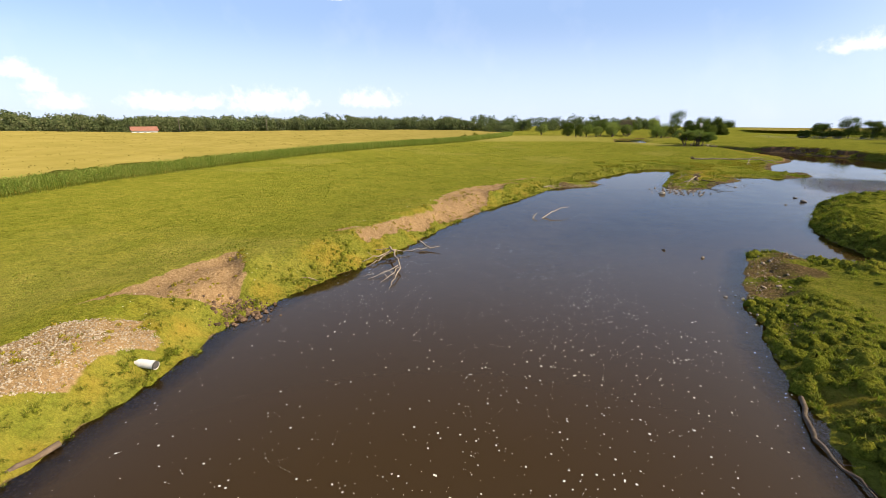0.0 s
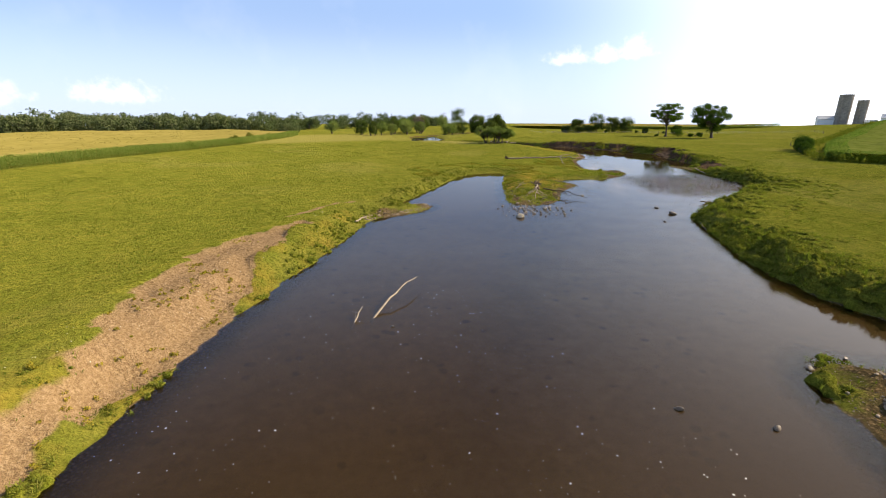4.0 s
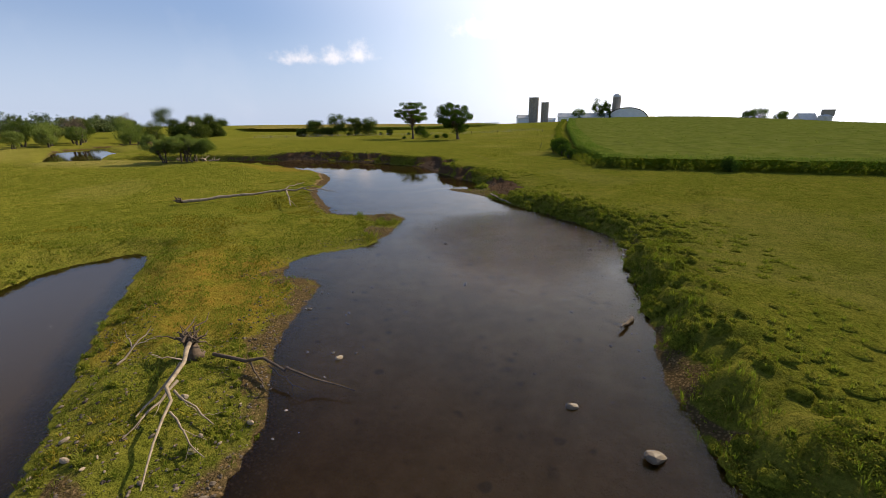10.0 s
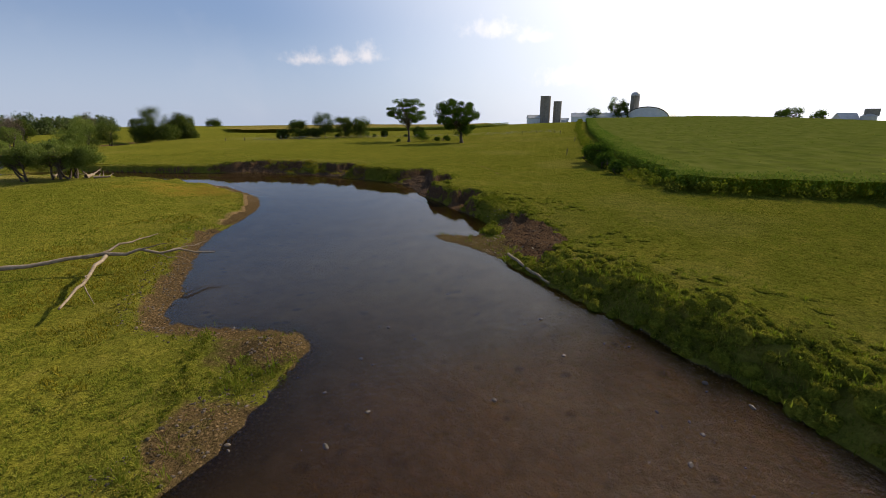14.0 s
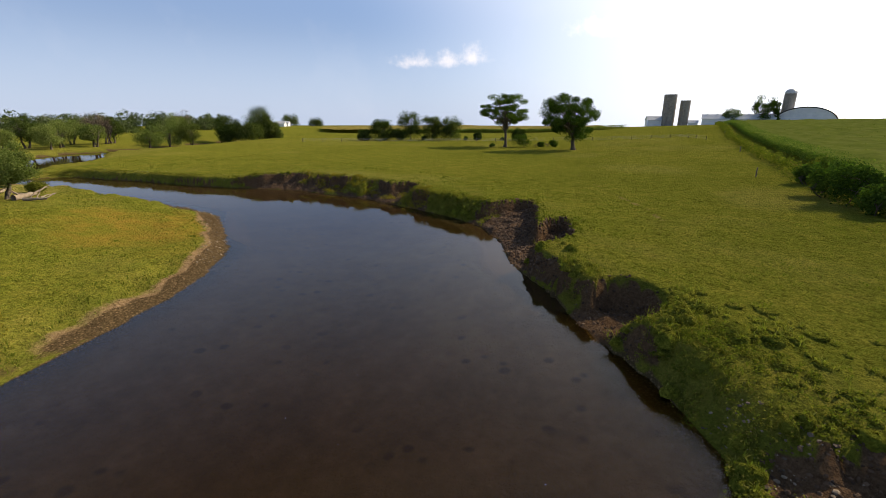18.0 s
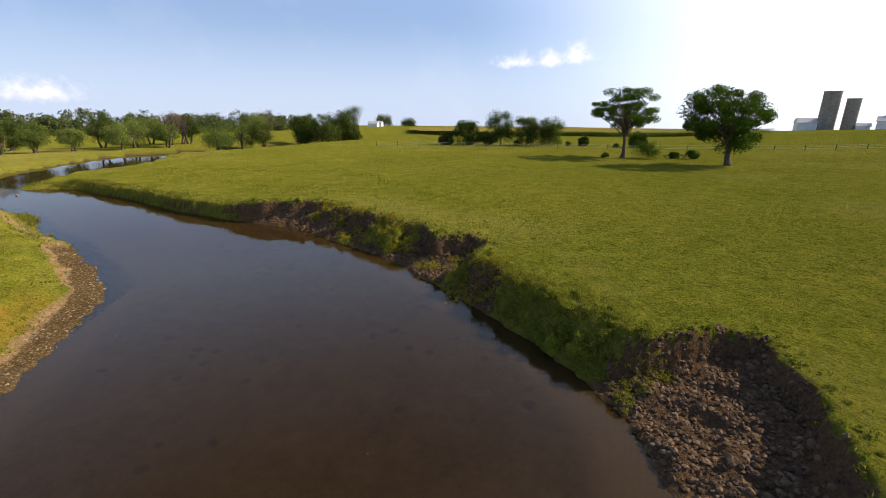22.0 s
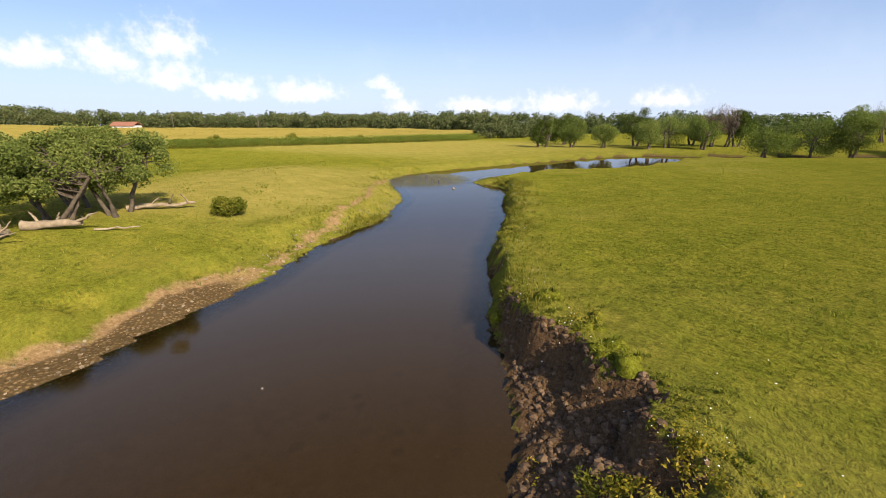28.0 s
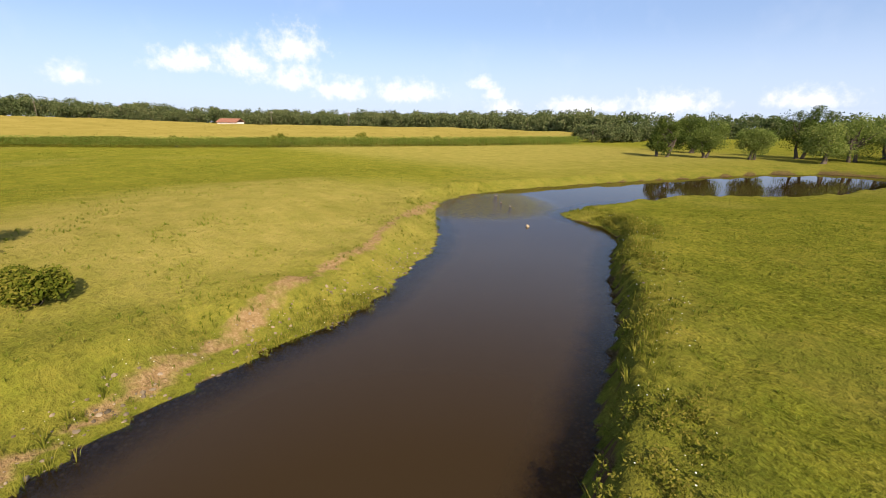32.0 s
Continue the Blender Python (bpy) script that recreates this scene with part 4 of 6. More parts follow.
def scatter_in(poly, n, rs):
    """Places inside a polygon."""
    poly = np.array(poly, float)
    lo, hi = poly.min(0), poly.max(0)
    out = np.zeros((0, 2))
    while len(out) < n:
        p = lo + rs.rand(n * 3, 2) * (hi - lo)
        a, b = poly, np.roll(poly, -1, axis=0)
        cross = (a[None, :, 1] > p[:, 1:2]) != (b[None, :, 1] > p[:, 1:2])
        xi = a[None, :, 0] + (p[:, 1:2] - a[None, :, 1]) / (b[None, :, 1] - a[None, :, 1] + 1e-9) * (b[None, :, 0] - a[None, :, 0])
        out = np.vstack([out, p[((cross & (xi > p[:, 0:1])).sum(1) % 2) == 1]])
    return out[:n]


def along(pts, step):
    """Even places along a polyline, with the direction there."""
    p = np.array(pts, float)
    seg = np.linalg.norm(np.diff(p, axis=0), axis=1)
    cum = np.concatenate([[0], np.cumsum(seg)])
    s = np.arange(0, cum[-1], step)
    return np.stack([np.interp(s, cum, p[:, 0]), np.interp(s, cum, p[:, 1])], 1)


# ---- trees ----
oak_a = make_tree("oak_tree", 216.7, 172.1, 16.8, 4.6, 8.6, "open-crowned oak on a bare trunk in the pasture", "pasture oaks", 5, 58, 22000, 0.165, 1.4, OAKLEAF, tr=0.42, flat=0.55)
oak_b = make_tree("oak_tree", 216.8, 149.6, 15.6, 2.6, 9.0, "dense dark oak with dead twigs above its crown", "pasture oaks", 9, 64, 28000, 0.19, 1.8, OAKLEAF, tr=0.55, flat=0.75, lean=(-1.2, 1.8), bare=5)
for k, (x, y, w, h) in enumerate([(210.5, 232.9, 4.5, 3.7), (215.9, 228.7, 7.5, 7.5), (220.4, 224.8, 4.9, 4.1), (224.2, 221.4, 9.3, 10.9), (230.2, 215.3, 8.0, 8.8), (235.0, 210.0, 8.0, 9.0), (241.7, 201.6, 2.7, 3.0), (248.7, 187.1, 4.9, 4.1)]):
    make_tree("field_tree", x, y, h * 1.06, h * 0.06, w * 0.6, "low round green tree in a pasture row", "row of pasture trees", 20 + k, 34, 11000, 0.17, w * 0.22, FIELDLEAF, tr=0.18, flat=0.9, skirt=True)
for k, (x, y, w, h) in enumerate([(182.4, 286.7, 11.5, 11.4), (193.4, 283.1, 12.0, 12.6), (188.0, 279.5, 11.0, 6.5), (198.0, 281.0, 9.0, 7.5), (307, 511, 22, 19.5), (349.7, 528.7, 18, 12), (371.7, 515.3, 18, 7)]):
    make_tree("field_tree", x, y, h, h * 0.06, w / 2, "rounded broadleaf tree at the edge of the pasture", "far pasture trees", 40 + k, 36, 9000, 0.28, w * 0.22, FIELDLEAF, tr=0.3, flat=0.9, skirt=True)
BELT = [(98, 259, 5.8, 7.3), (104.5, 264, 7.7, 8.3), (112, 268, 7.2, 6.8), (118, 278, 9.0, 9.8), (126, 277, 10.8, 9.5), (134, 276, 8.0, 8.0), (142, 287, 8.1, 8.7), (146, 262, 10.8, 8.3), (155, 274, 12.0, 10.4), (162, 272, 9.0, 9.0), (171, 312, 10, 11.5), (131, 292, 10, 9.5),
        (98, 278, 8, 7.6), (88, 300, 9, 8), (122, 270, 8, 7.4)]
for k, (x, y, w, h) in enumerate(BELT):
    make_tree("streamside_tree", x, y, h * (0.92 + 0.18 * (k % 3 == 0)), h * 0.16, w * 0.5, "green willow standing by the upper reach of the river", "trees along the upper river", 60 + k, 26, 8500, 0.15, w * 0.20, WILLOWLEAF if k % 3 else FIELDLEAF, tr=0.3, stems=2, flat=0.85, skirt=k % 4 == 0)
for k, (x, y, h) in enumerate([(136, 283, 12.2), (139, 285, 11.0), (178, 324, 13.0)]):
    make_tree("dead_tree", x, y, h, h * 0.2, h * 0.33, "leafless grey dead tree", "dead trees", 90 + k, 110, 1600, 0.10, 1.0, DEADTWIG, tr=0.17, stems=4)
# the willow clump with fallen timber on the inner bend
for k, (x, y, h, w, lean) in enumerate([(103.2, 159.7, 5.9, 5.6, (0.9, 1.0)), (101.9, 156.7, 5.8, 6.2, (-0.6, -0.6)), (99.5, 158.8, 5.8, 6.0, (-1.3, 0.9)), (103.6, 155.2, 4.7, 4.8, (1.3, -1.3))]):
    make_tree("willow_tree", x, y, h, 1.5, w * 0.56, "spreading grey-green willow among fallen timber", "willow clump", 100 + k, 44, 22000, 0.085, 0.8, WILLOWLEAF, stems=3, tr=0.15, flat=0.8, lean=lean)
# dark scrub beside the oak's foot and along the weedy rise
for k, (x, y, w, h) in enumerate([(219.6, 168.0, 6.0, 3.6), (223.5, 163.5, 2.2, 1.6), (226.0, 160.5, 2.6, 1.9), (212.0, 173.5, 1.6, 1.2), (243.5, 191.0, 1.8, 1.3), (229, 219, 2.0, 1.5), (238.4, 205, 1.8, 1.4)]):
    make_tree("pasture_shrub", x, y, h, 0.1, w / 2, "dark green shrub on the weedy pasture rise", "pasture shrubs", 190 + k, 16, 4200, 0.11, w * 0.22, OAKLEAF, tr=0.06, stems=3, flat=0.9)
rs = np.random.RandomState(3)
bush = anchor("bush", 107.3, 164.9, "small round green bush on dry grass", "bush")
bc = rs.normal(size=(14, 3))
bc = bc / np.linalg.norm(bc, axis=1)[:, None] * np.array([0.85, 0.85, 0.4]) * (0.5 + 0.5 * rs.rand(14, 1)) + np.array([0, 0, 0.8])
part("stems", tubes("stems", [limb((0, 0, -0.1), p, 0.04, 0.01, 0, 5, 0.05, rs) for p in bc], BARK, 5), bush)
part("leaves", leaf_mesh("leaves", leaf_cloud(bc, np.full(14, 0.6), 5200, 0.085, rs, 0.9), WEEDS), bush)

# ---- woods beyond the fields ----
def woods(name, pts, step, rows, depth, h, seed, label, leaves=800, leaf=0.6, mat=None, wide=5.4, low_=lambda x: 1.0):
    rs = np.random.RandomState(seed)
    quads, lines = [], []
    pts = np.array(pts, float)
    for r in range(rows):
        for p in along(pts, step):
            q = p + rs.normal(size=2) * step * 0.3 + np.array(depth) * r
            hh = h * (0.72 + 0.42 * rs.rand()) * low_(q[0])
            z0 = float(height(q[0], q[1]))
            c = crown_clumps(hh, hh * 0.05, wide * (0.7 + 0.6 * rs.rand()), 14, rs, skirt=True)
            quads.append(leaf_cloud(c, np.full(14, wide * 0.5), leaves, leaf, rs, 0.85) + np.array([q[0], q[1], z0]))
            if r == 0 and rs.rand() < 0.6:
                lines.append(limb((q[0], q[1], z0 - 0.2), (q[0], q[1], z0 + hh * 0.6), 0.25, 0.1, rs=rs))
    ob = tagged(new(name, leaf_mesh(name, np.concatenate(quads), mat or WOODLEAF)), label, "woods", kind="stuff")
    if lines:
        tagged(new(name + "_trunks", tubes(name + "_trunks", lines, BARK, 5)), "grey trunks along the edge of the woods", "trunks", kind="stuff")
    return ob


woods("far_woods", [(-330, -40), (-255, 60), (-215, 175), (-175, 272), (-110, 325), (-40, 356), (10, 352), (55, 342)], 6.0, 3, (-9, 11), 16.0, 201, "dense mixed woods along the far edge of the corn", low_=lambda x: 0.68 + 0.17 * min(max((-190 - x) / 60, 0), 1))
woods("river_woods", [(58, 350), (90, 385), (130, 400), (190, 395), (235, 430)], 9.0, 2, (4, 14), 9.0, 202, "scattered woods beyond the upper river", 700)
woods("scrub", [(60, 300), (66, 318), (70, 335)], 4.0, 2, (4, 6), 7.0, 203, "mixed scrub at the end of the cornfield", 900, 0.32, None, 2.6)
woods("horizon_woods", [(-300, 520), (-60, 640), (180, 660), (330, 640)], 16.0, 1, (0, 20), 15.0, 204, "hazy woods on the horizon", 500, 1.0, None, 9.0)

# ---- corn ----
CORN_W = [(-110, -80), (-63, 10), (-56, 60), (-52, 84), (-43, 108), (-30, 138), (-12, 166), (8, 192), (26, 213), (36, 234), (52, 262), (62, 290), (40, 335), (-40, 345), (-105, 312), (-170, 262), (-208, 175), (-245, 60), (-300, -60)]
CORN_E = [(136, 79), (168, 90.5), (283, 119), (470, 158), (500, 60), (480, -120), (200, -150), (152, -70), (141, 8), (143, 32), (139, 55)]


def corn(name, poly, front, seed, label, mat_top, step=1.5):
    """A canopy of leaves and tassels over the field, with whole plants standing along its front edge."""
    rs = np.random.RandomState(seed)
    pg = np.array(poly, float)
    lo, hi = pg.min(0), pg.max(0)
    xs, ys = np.arange(lo[0], hi[0], step), np.arange(lo[1], hi[1], step)
    px, py = np.meshgrid(xs, ys, indexing="ij")
    a, b = pg, np.roll(pg, -1, axis=0)
    inside = np.zeros(px.shape, bool)
    for (ax, ay), (bx, by) in zip(a, b):
        cut = (ay > py) != (by > py)
        inside ^= cut & (px < ax + (py - ay) / (by - ay + 1e-9) * (bx - ax))
    pz = height(px, py) + 2.0 + 0.32 * (rs.rand(*px.shape) - 0.5) + 0.5 * fractal(px, py, 0.06, seed)
    idx = np.arange(px.size).reshape(px.shape)
    quads = np.stack([idx[:-1, :-1], idx[1:, :-1], idx[1:, 1:], idx[:-1, 1:]], -1)
    ok = inside[:-1, :-1] & inside[1:, :-1] & inside[1:, 1:] & inside[:-1, 1:]
    quads = quads[ok]
    used, inv = np.unique(quads, return_inverse=True)
    co = np.stack([px.ravel(), py.ravel(), pz.ravel()], 1)[used]
    ob = tagged(new(name, quad_mesh(name, co, inv.reshape(-1, 4), mat_top)), label, "crop", kind="stuff")
    n = 3500
    p = scatter_in(poly, n, rs)
    c = np.column_stack([p, height(p[:, 0], p[:, 1]) + 2.05 + 0.25 * rs.rand(n)])
    tagged(new(name + "_tassels", leaf_mesh(name + "_tassels", leaf_cloud(c, np.full(n, 0.7), n * 3, 0.16, rs, 0.3), mat_top)), "loose tassels and leaf tips over the corn", "crop", kind="stuff")
    lead = along(front, 0.30)
    d = np.gradient(lead, axis=0)
    d /= np.linalg.norm(d, axis=1)[:, None]
    inward = np.column_stack([-d[:, 1], d[:, 0]])
    stalks, blades = [], []
    for r in range(6):
        q = lead + inward * (0.2 + 0.76 * r) + rs.normal(size=lead.shape) * 0.09
        zz = height(q[:, 0], q[:, 1])
        hh = 1.9 + 0.5 * rs.rand(len(q))
        for k in range(5):
            t = (0.25 + 0.17 * k)
            az = rs.rand(len(q)) * 2 * np.pi
            dirn = np.column_stack([np.cos(az), np.sin(az), np.zeros(len(q))])
            side = np.column_stack([-np.sin(az), np.cos(az), np.zeros(len(q))]) * 0.05
            a0 = np.column_stack([q, zz + hh * t])
            mid = a0 + dirn * 0.28 + np.array([0, 0, 0.30])
            tip = a0 + dirn * 0.62 + np.array([0, 0, 0.02])
            blades.append(np.stack([a0 - side * 0.5, mid - side, tip, mid + side], 1))
        side = np.column_stack([np.ones(len(q)) * 0.02, np.zeros(len(q)), np.zeros(len(q))])
        b0, t0 = np.column_stack([q, zz]), np.column_stack([q, zz + hh])
        stalks.append(np.stack([b0 - side, b0 + side, t0 + side, t0 - side], 1))
    tagged(new(name + "_edge_rows", leaf_mesh(name + "_edge_rows", np.concatenate(blades + stalks), CORNLEAF)), "tall green corn plants along the field edge", "crop", kind="stuff")
    return ob


corn("ripening_corn", CORN_W, CORN_W[11::-1], 301, "ripening corn with golden tassels", CORNTOP)
CORN_HILL = [(262, 279), (305, 266), (350, 223), (388, 196), (470, 260), (410, 370), (300, 400), (255, 330)]
corn("hill_corn", CORN_HILL, CORN_HILL[:4], 303, "ripening corn on the far side of the hill pasture", CORNTOP, 2.2)
corn("green_corn", CORN_E, [CORN_E[3], CORN_E[2], CORN_E[1], CORN_E[0]] + CORN_E[:6:-1], 302, "green corn on a low rise", GREENTOP)

# ---- boxes, drums and roofs ----
def solid(name, mat, build, bevel=0.0):
    """One mesh from a bmesh that build() fills."""
    bm = bmesh.new()
    build(bm)
    if bevel:
        bmesh.ops.bevel(bm, geom=bm.edges[:], offset=bevel, segments=1, affect="EDGES")
    bmesh.ops.recalc_face_normals(bm, faces=bm.faces[:])
    me = bpy.data.meshes.new(name)
    bm.to_mesh(me)
    bm.free()
    me.materials.append(mat)
    return me


def box(bm, x0, y0, z0, x1, y1, z1):
    bmesh.ops.create_cube(bm, size=1, matrix=Matrix.LocRotScale(((x0 + x1) / 2, (y0 + y1) / 2, (z0 + z1) / 2), None, (x1 - x0, y1 - y0, z1 - z0)))


def drum(bm, r0, r1, z0, z1, n=28, cap=True):
    bmesh.ops.create_cone(bm, segments=n, radius1=r0, radius2=r1, depth=z1 - z0, cap_ends=cap, matrix=Matrix.Translation((0, 0, (z0 + z1) / 2)))


def prism(bm, xz, y0, y1):
    """A closed outline in x and z, drawn out along y."""
    a = [bm.verts.new((x, y0, z)) for x, z in xz]
    b = [bm.verts.new((x, y1, z)) for x, z in xz]
    bm.faces.new(a), bm.faces.new(b[::-1])
    for k in range(len(xz)):
        bm.faces.new((a[k], b[k], b[(k + 1) % len(xz)], a[(k + 1) % len(xz)]))


def silo(x, y, r, h, label, dome=False):
    s = anchor("silo", x, y, label, "silo", "farm silos")
    part("wall", solid("wall", CONCRETE, lambda bm: drum(bm, r, r, -1, h)), s)
    for k in range(int(h / 2.2)):
        part("hoop", solid("hoop", CONCRETE, lambda bm: drum(bm, r + 0.06, r + 0.06, 1.0 + k * 2.2, 1.12 + k * 2.2, 28, True)), s)
    part("chute", solid("chute", CONCRETE, lambda bm: box(bm, -r - 0.8, -0.5, 0, -r + 0.1, 0.5, h)), s)
    if dome:
        def cap(bm):
            bmesh.ops.create_uvsphere(bm, u_segments=24, v_segments=12, radius=r * 1.02, matrix=Matrix.Translation((0, 0, h)) @ Matrix.Diagonal((1, 1, 0.8, 1)))
        part("domed_cap", solid("domed_cap", ROOF, cap), s)
    else:
        part("rim", solid("rim", CONCRETE, lambda bm: drum(bm, r + 0.12, r + 0.12, h - 0.4, h + 0.15)), s)
    return s


silo(537.3, 213.1, 5.2, 26.8, "tall open-topped concrete stave silo")
silo(540.6, 201.3, 4.0, 21.2, "shorter open-topped concrete stave silo")
silo(566.0, 131.0, 4.1, 25.0, "domed concrete silo behind the hoop barn", True)


def barn(name, x0, y0, x1, y1, width, wall, ridge, label, vents=0, doors=0):
    """A gabled barn whose long side runs from one place to another."""
    v = Vector((x1 - x0, y1 - y0, 0))
    b = anchor(name, (x0 + x1) / 2, (y0 + y1) / 2, label, "barn", rz=math.degrees(math.atan2(v.y, v.x)) - 90)
    n, w = v.length / 2, width / 2
    part("wall", solid("wall", WHITE, lambda bm: prism(bm, [(-w, -1.5), (w, -1.5), (w, wall), (0, ridge - 0.1), (-w, wall)], -n, n)), b)
    e = 0.5
    k = (ridge - wall) / w
    part("roof", solid("roof", ROOF, lambda bm: prism(bm, [(-w - e, wall - e * k), (0, ridge), (w + e, wall - e * k), (w + e, wall - e * k + 0.2), (0, ridge + 0.22), (-w - e, wall - e * k + 0.2)], -n - e, n + e)), b)
    for i in range(vents):
        y = -n + (i + 0.5) * 2 * n / vents
        part("ridge_vent", solid("ridge_vent", WHITE, lambda bm: box(bm, -0.5, y - 0.7, ridge, 0.5, y + 0.7, ridge + 0.8)), b)
        part("window", solid("window", DARK, lambda bm: box(bm, -w - 0.06, y - 0.5, wall * 0.45, -w + 0.05, y + 0.5, wall * 0.8)), b)
    for i in range(doors):
        y = -n + (i + 0.5) * 2 * n / doors
        part("door", solid("door", DARK, lambda bm: box(bm, -w - 0.07, y - 1.6, 0, -w + 0.05, y + 1.6, wall * 0.85)), b)
    return b


barn("long_barn", 546.0, 187.6, 556.0, 137.0, 12.0, 5.2, 8.6, "long low white livestock barn with ridge vents", 7)
barn("shed", 531.0, 229.0, 537.0, 219.0, 9.0, 6.0, 9.0, "white farm shed beside the silos", 0, 1)
barn("small_shed", 541.0, 197.0, 543.0, 190.0, 6.0, 2.6, 4.4, "small white outbuilding beside the silos", 0, 1)
barn("distant_barn", 542.0, -22.0, 549.0, -35.0, 9.0, 5.0, 10.0, "small pale distant barn with a steep roof", 0)


def hoop_barn(x, y):
    b = anchor("hoop_barn", x, y, "large arched fabric hoop barn with a dark rim", "barn", rz=-6)
    r, hgt = 20.5, 13.4
    arc = [(r * math.cos(t), hgt * math.sin(t) ** 0.85) for t in np.linspace(0, math.pi, 25)]
    # the arch faces the river; the barn runs away from it
    def shell(bm):
        prism(bm, [(p[0], p[1]) for p in arc], 0, 46)
        bmesh.ops.rotate(bm, verts=bm.verts[:], cent=(0, 0, 0), matrix=Matrix.Rotation(radians(-90), 3, "Z"))
    part("cover", solid("cover", FABRIC, shell), b)
    part("front_arch", tubes("front_arch", [[(-0.1, p[0], p[1], 0.45) for p in arc]], DARK, 6, 0), b)
    part("end_wall", solid("end_wall", WHITE, lambda bm: box(bm, -0.35, -14, -1, -0.12, 14, 4.5), 0.02), b)
    part("door", solid("door", DARK, lambda bm: box(bm, -0.5, -3, 0, -0.36, 3, 3.9)), b)
    return b


hoop_barn(556.0, 118.0)
elev = anchor("grain_elevator", 542.8, -41.5, "pale grain elevator with a tall headhouse", "elevator")
part("bin", solid("bin", ROOF, lambda bm: drum(bm, 5.0, 5.0, -1, 8)), elev)
part("roof", solid("roof", ROOF, lambda bm: drum(bm, 5.2, 0.6, 8, 10.5)), elev)
part("headhouse", solid("headhouse", CONCRETE, lambda bm: box(bm, -2, -5.5, 8.0, 2, 3, 13.5), 0.05), elev)
for k, (x, y, w, h, n) in enumerate([(548.5, 166.0, 15, 14.0, 3000), (553, 146.0, 17, 25.0, 4200), (556, 139, 12, 20.0, 3200), (551.7, 4.1, 18, 14.5, 2600), (549.3, -11.0, 14, 13.0, 2200), (545, 14, 12, 12.0, 2000)]):
    make_tree("farmyard_tree", x, y, h, h * 0.15, w / 2, "dark broadleaf tree beside the farm buildings", "farmyard trees", 130 + k, 22, n, 0.5, w * 0.2, OAKLEAF, tr=0.5, flat=0.9, skirt=True)
for k, (x, y) in enumerate([(322, 508), (333, 520)]):
    barn("white_house", x, y, x + 6, y - 7, 6.0, 3.0, 4.8, "small white farmhouse among far trees", 0)

# the house and poles by the far woods
h1 = anchor("house", -149, 271, "low white house with a red-brown roof at the woods", "house", rz=35)
part("wall", solid("wall", WHITE, lambda bm: box(bm, -6, -4, -1, 6, 4, 3.2)), h1)
part("roof", solid("roof", plain("red_brown_shingle", [(0.3, (0.20, 0.09, 0.06)), (0.7, (0.32, 0.15, 0.10))], 1.0, 0.9, 0.2), lambda bm: [prism(bm, [(-4.7, 3.0), (0, 5.0), (4.7, 3.0), (4.7, 3.2), (0, 5.3), (-4.7, 3.2)], -6.6, 6.6), bmesh.ops.rotate(bm, verts=bm.verts[:], cent=(0, 0, 0), matrix=Matrix.Rotation(radians(90), 3, "Z"))]), h1)
for wx in (-3.5, 0.0, 3.5):
    part("window", solid("window", DARK, lambda bm: box(bm, wx - 0.6, -4.06, 1.0, wx + 0.6, -3.96, 2.3)), h1)
h2 = copy_thing(h1, pose(-205, 256, float(height(-205, 256)), 0, 0, 60))
for k, (x, y) in enumerate([(-205, 190), (-192, 226), (-178, 262), (-140, 292), (-96, 318)]):
    p = anchor("utility_pole", x, y, "weathered wooden utility pole with one crossarm", "pole", "utility poles", rz=40)
    part("post", solid("post", POLEWOOD, lambda bm: drum(bm, 0.17, 0.12, -0.5, 10.0, 10)), p)
    part("crossarm", solid("crossarm", POLEWOOD, lambda bm: box(bm, -1.2, -0.06, 9.0, 1.2, 0.06, 9.15), 0.01), p)
    for ix in (-1.1, -0.55, 0.55, 1.1):
        part("insulator", solid("insulator", WHITE, lambda bm: drum(bm, 0.06, 0.04, 9.15, 9.35, 8)), p).location = (ix, 0, 0)

# fence across the hill pasture
FENCE = [(188, 240), (205, 222), (230, 196), (250, 172), (268, 150), (281, 136), (274, 131.6), (268, 127)]
fp = along(FENCE, 7.0)
fence = anchor("fence", fp[0][0], fp[0][1], "wire fence on weathered wooden posts", "fence")
post_mesh = solid("post", POLEWOOD, lambda bm: drum(bm, 0.09, 0.08, -0.3, 1.35, 8))
for x, y in fp:
    o = part("post", post_mesh, fence)
    o.location = (x - fp[0][0], y - fp[0][1], float(height(x, y)) - float(height(*fp[0])))
for zc in (0.4, 0.8, 1.2):
    part("wire", tubes("wire", [[(x - fp[0][0], y - fp[0][1], float(height(x, y)) - float(height(*fp[0])) + zc, 0.012) for x, y in fp]], ROOF, 4, 0), fence)
for x, y in [(178, 103), (226, 112), (300, 128)]:
    o = anchor("fence_post", x, y, "single weathered post beside the hedgerow", "post", "hedgerow posts")
    part("post", post_mesh, o)

# ---- hedgerow round the green corn, and shrubs along the golden corn ----
rs = np.random.RandomState(61)
quads, stems = [], []
for p in along([(480, 164), (283, 123.5), (181, 98), (160, 93), (146, 86), (136.5, 80.5), (135.0, 76), (138.5, 55), (142.5, 32), (140, 8), (151, -70)], 1.25):
    q = p + rs.normal(size=2) * 0.5
    hh = 0.9 + 0.9 * rs.rand() + 0.9 * (rs.rand() > 0.93)
    z0 = float(height(*q))
    c = np.column_stack([rs.normal(size=(5, 2)) * 0.45, rs.rand(5) * hh]) + np.array([q[0], q[1], z0 + 0.1])
    quads.append(leaf_cloud(c, np.full(5, 0.5), 90, 0.15, rs, 0.9))
tagged(new("hedgerow", leaf_mesh("hedgerow", np.concatenate(quads), WEEDS)), "tangled weedy hedgerow beside the corn", "hedge", kind="stuff")
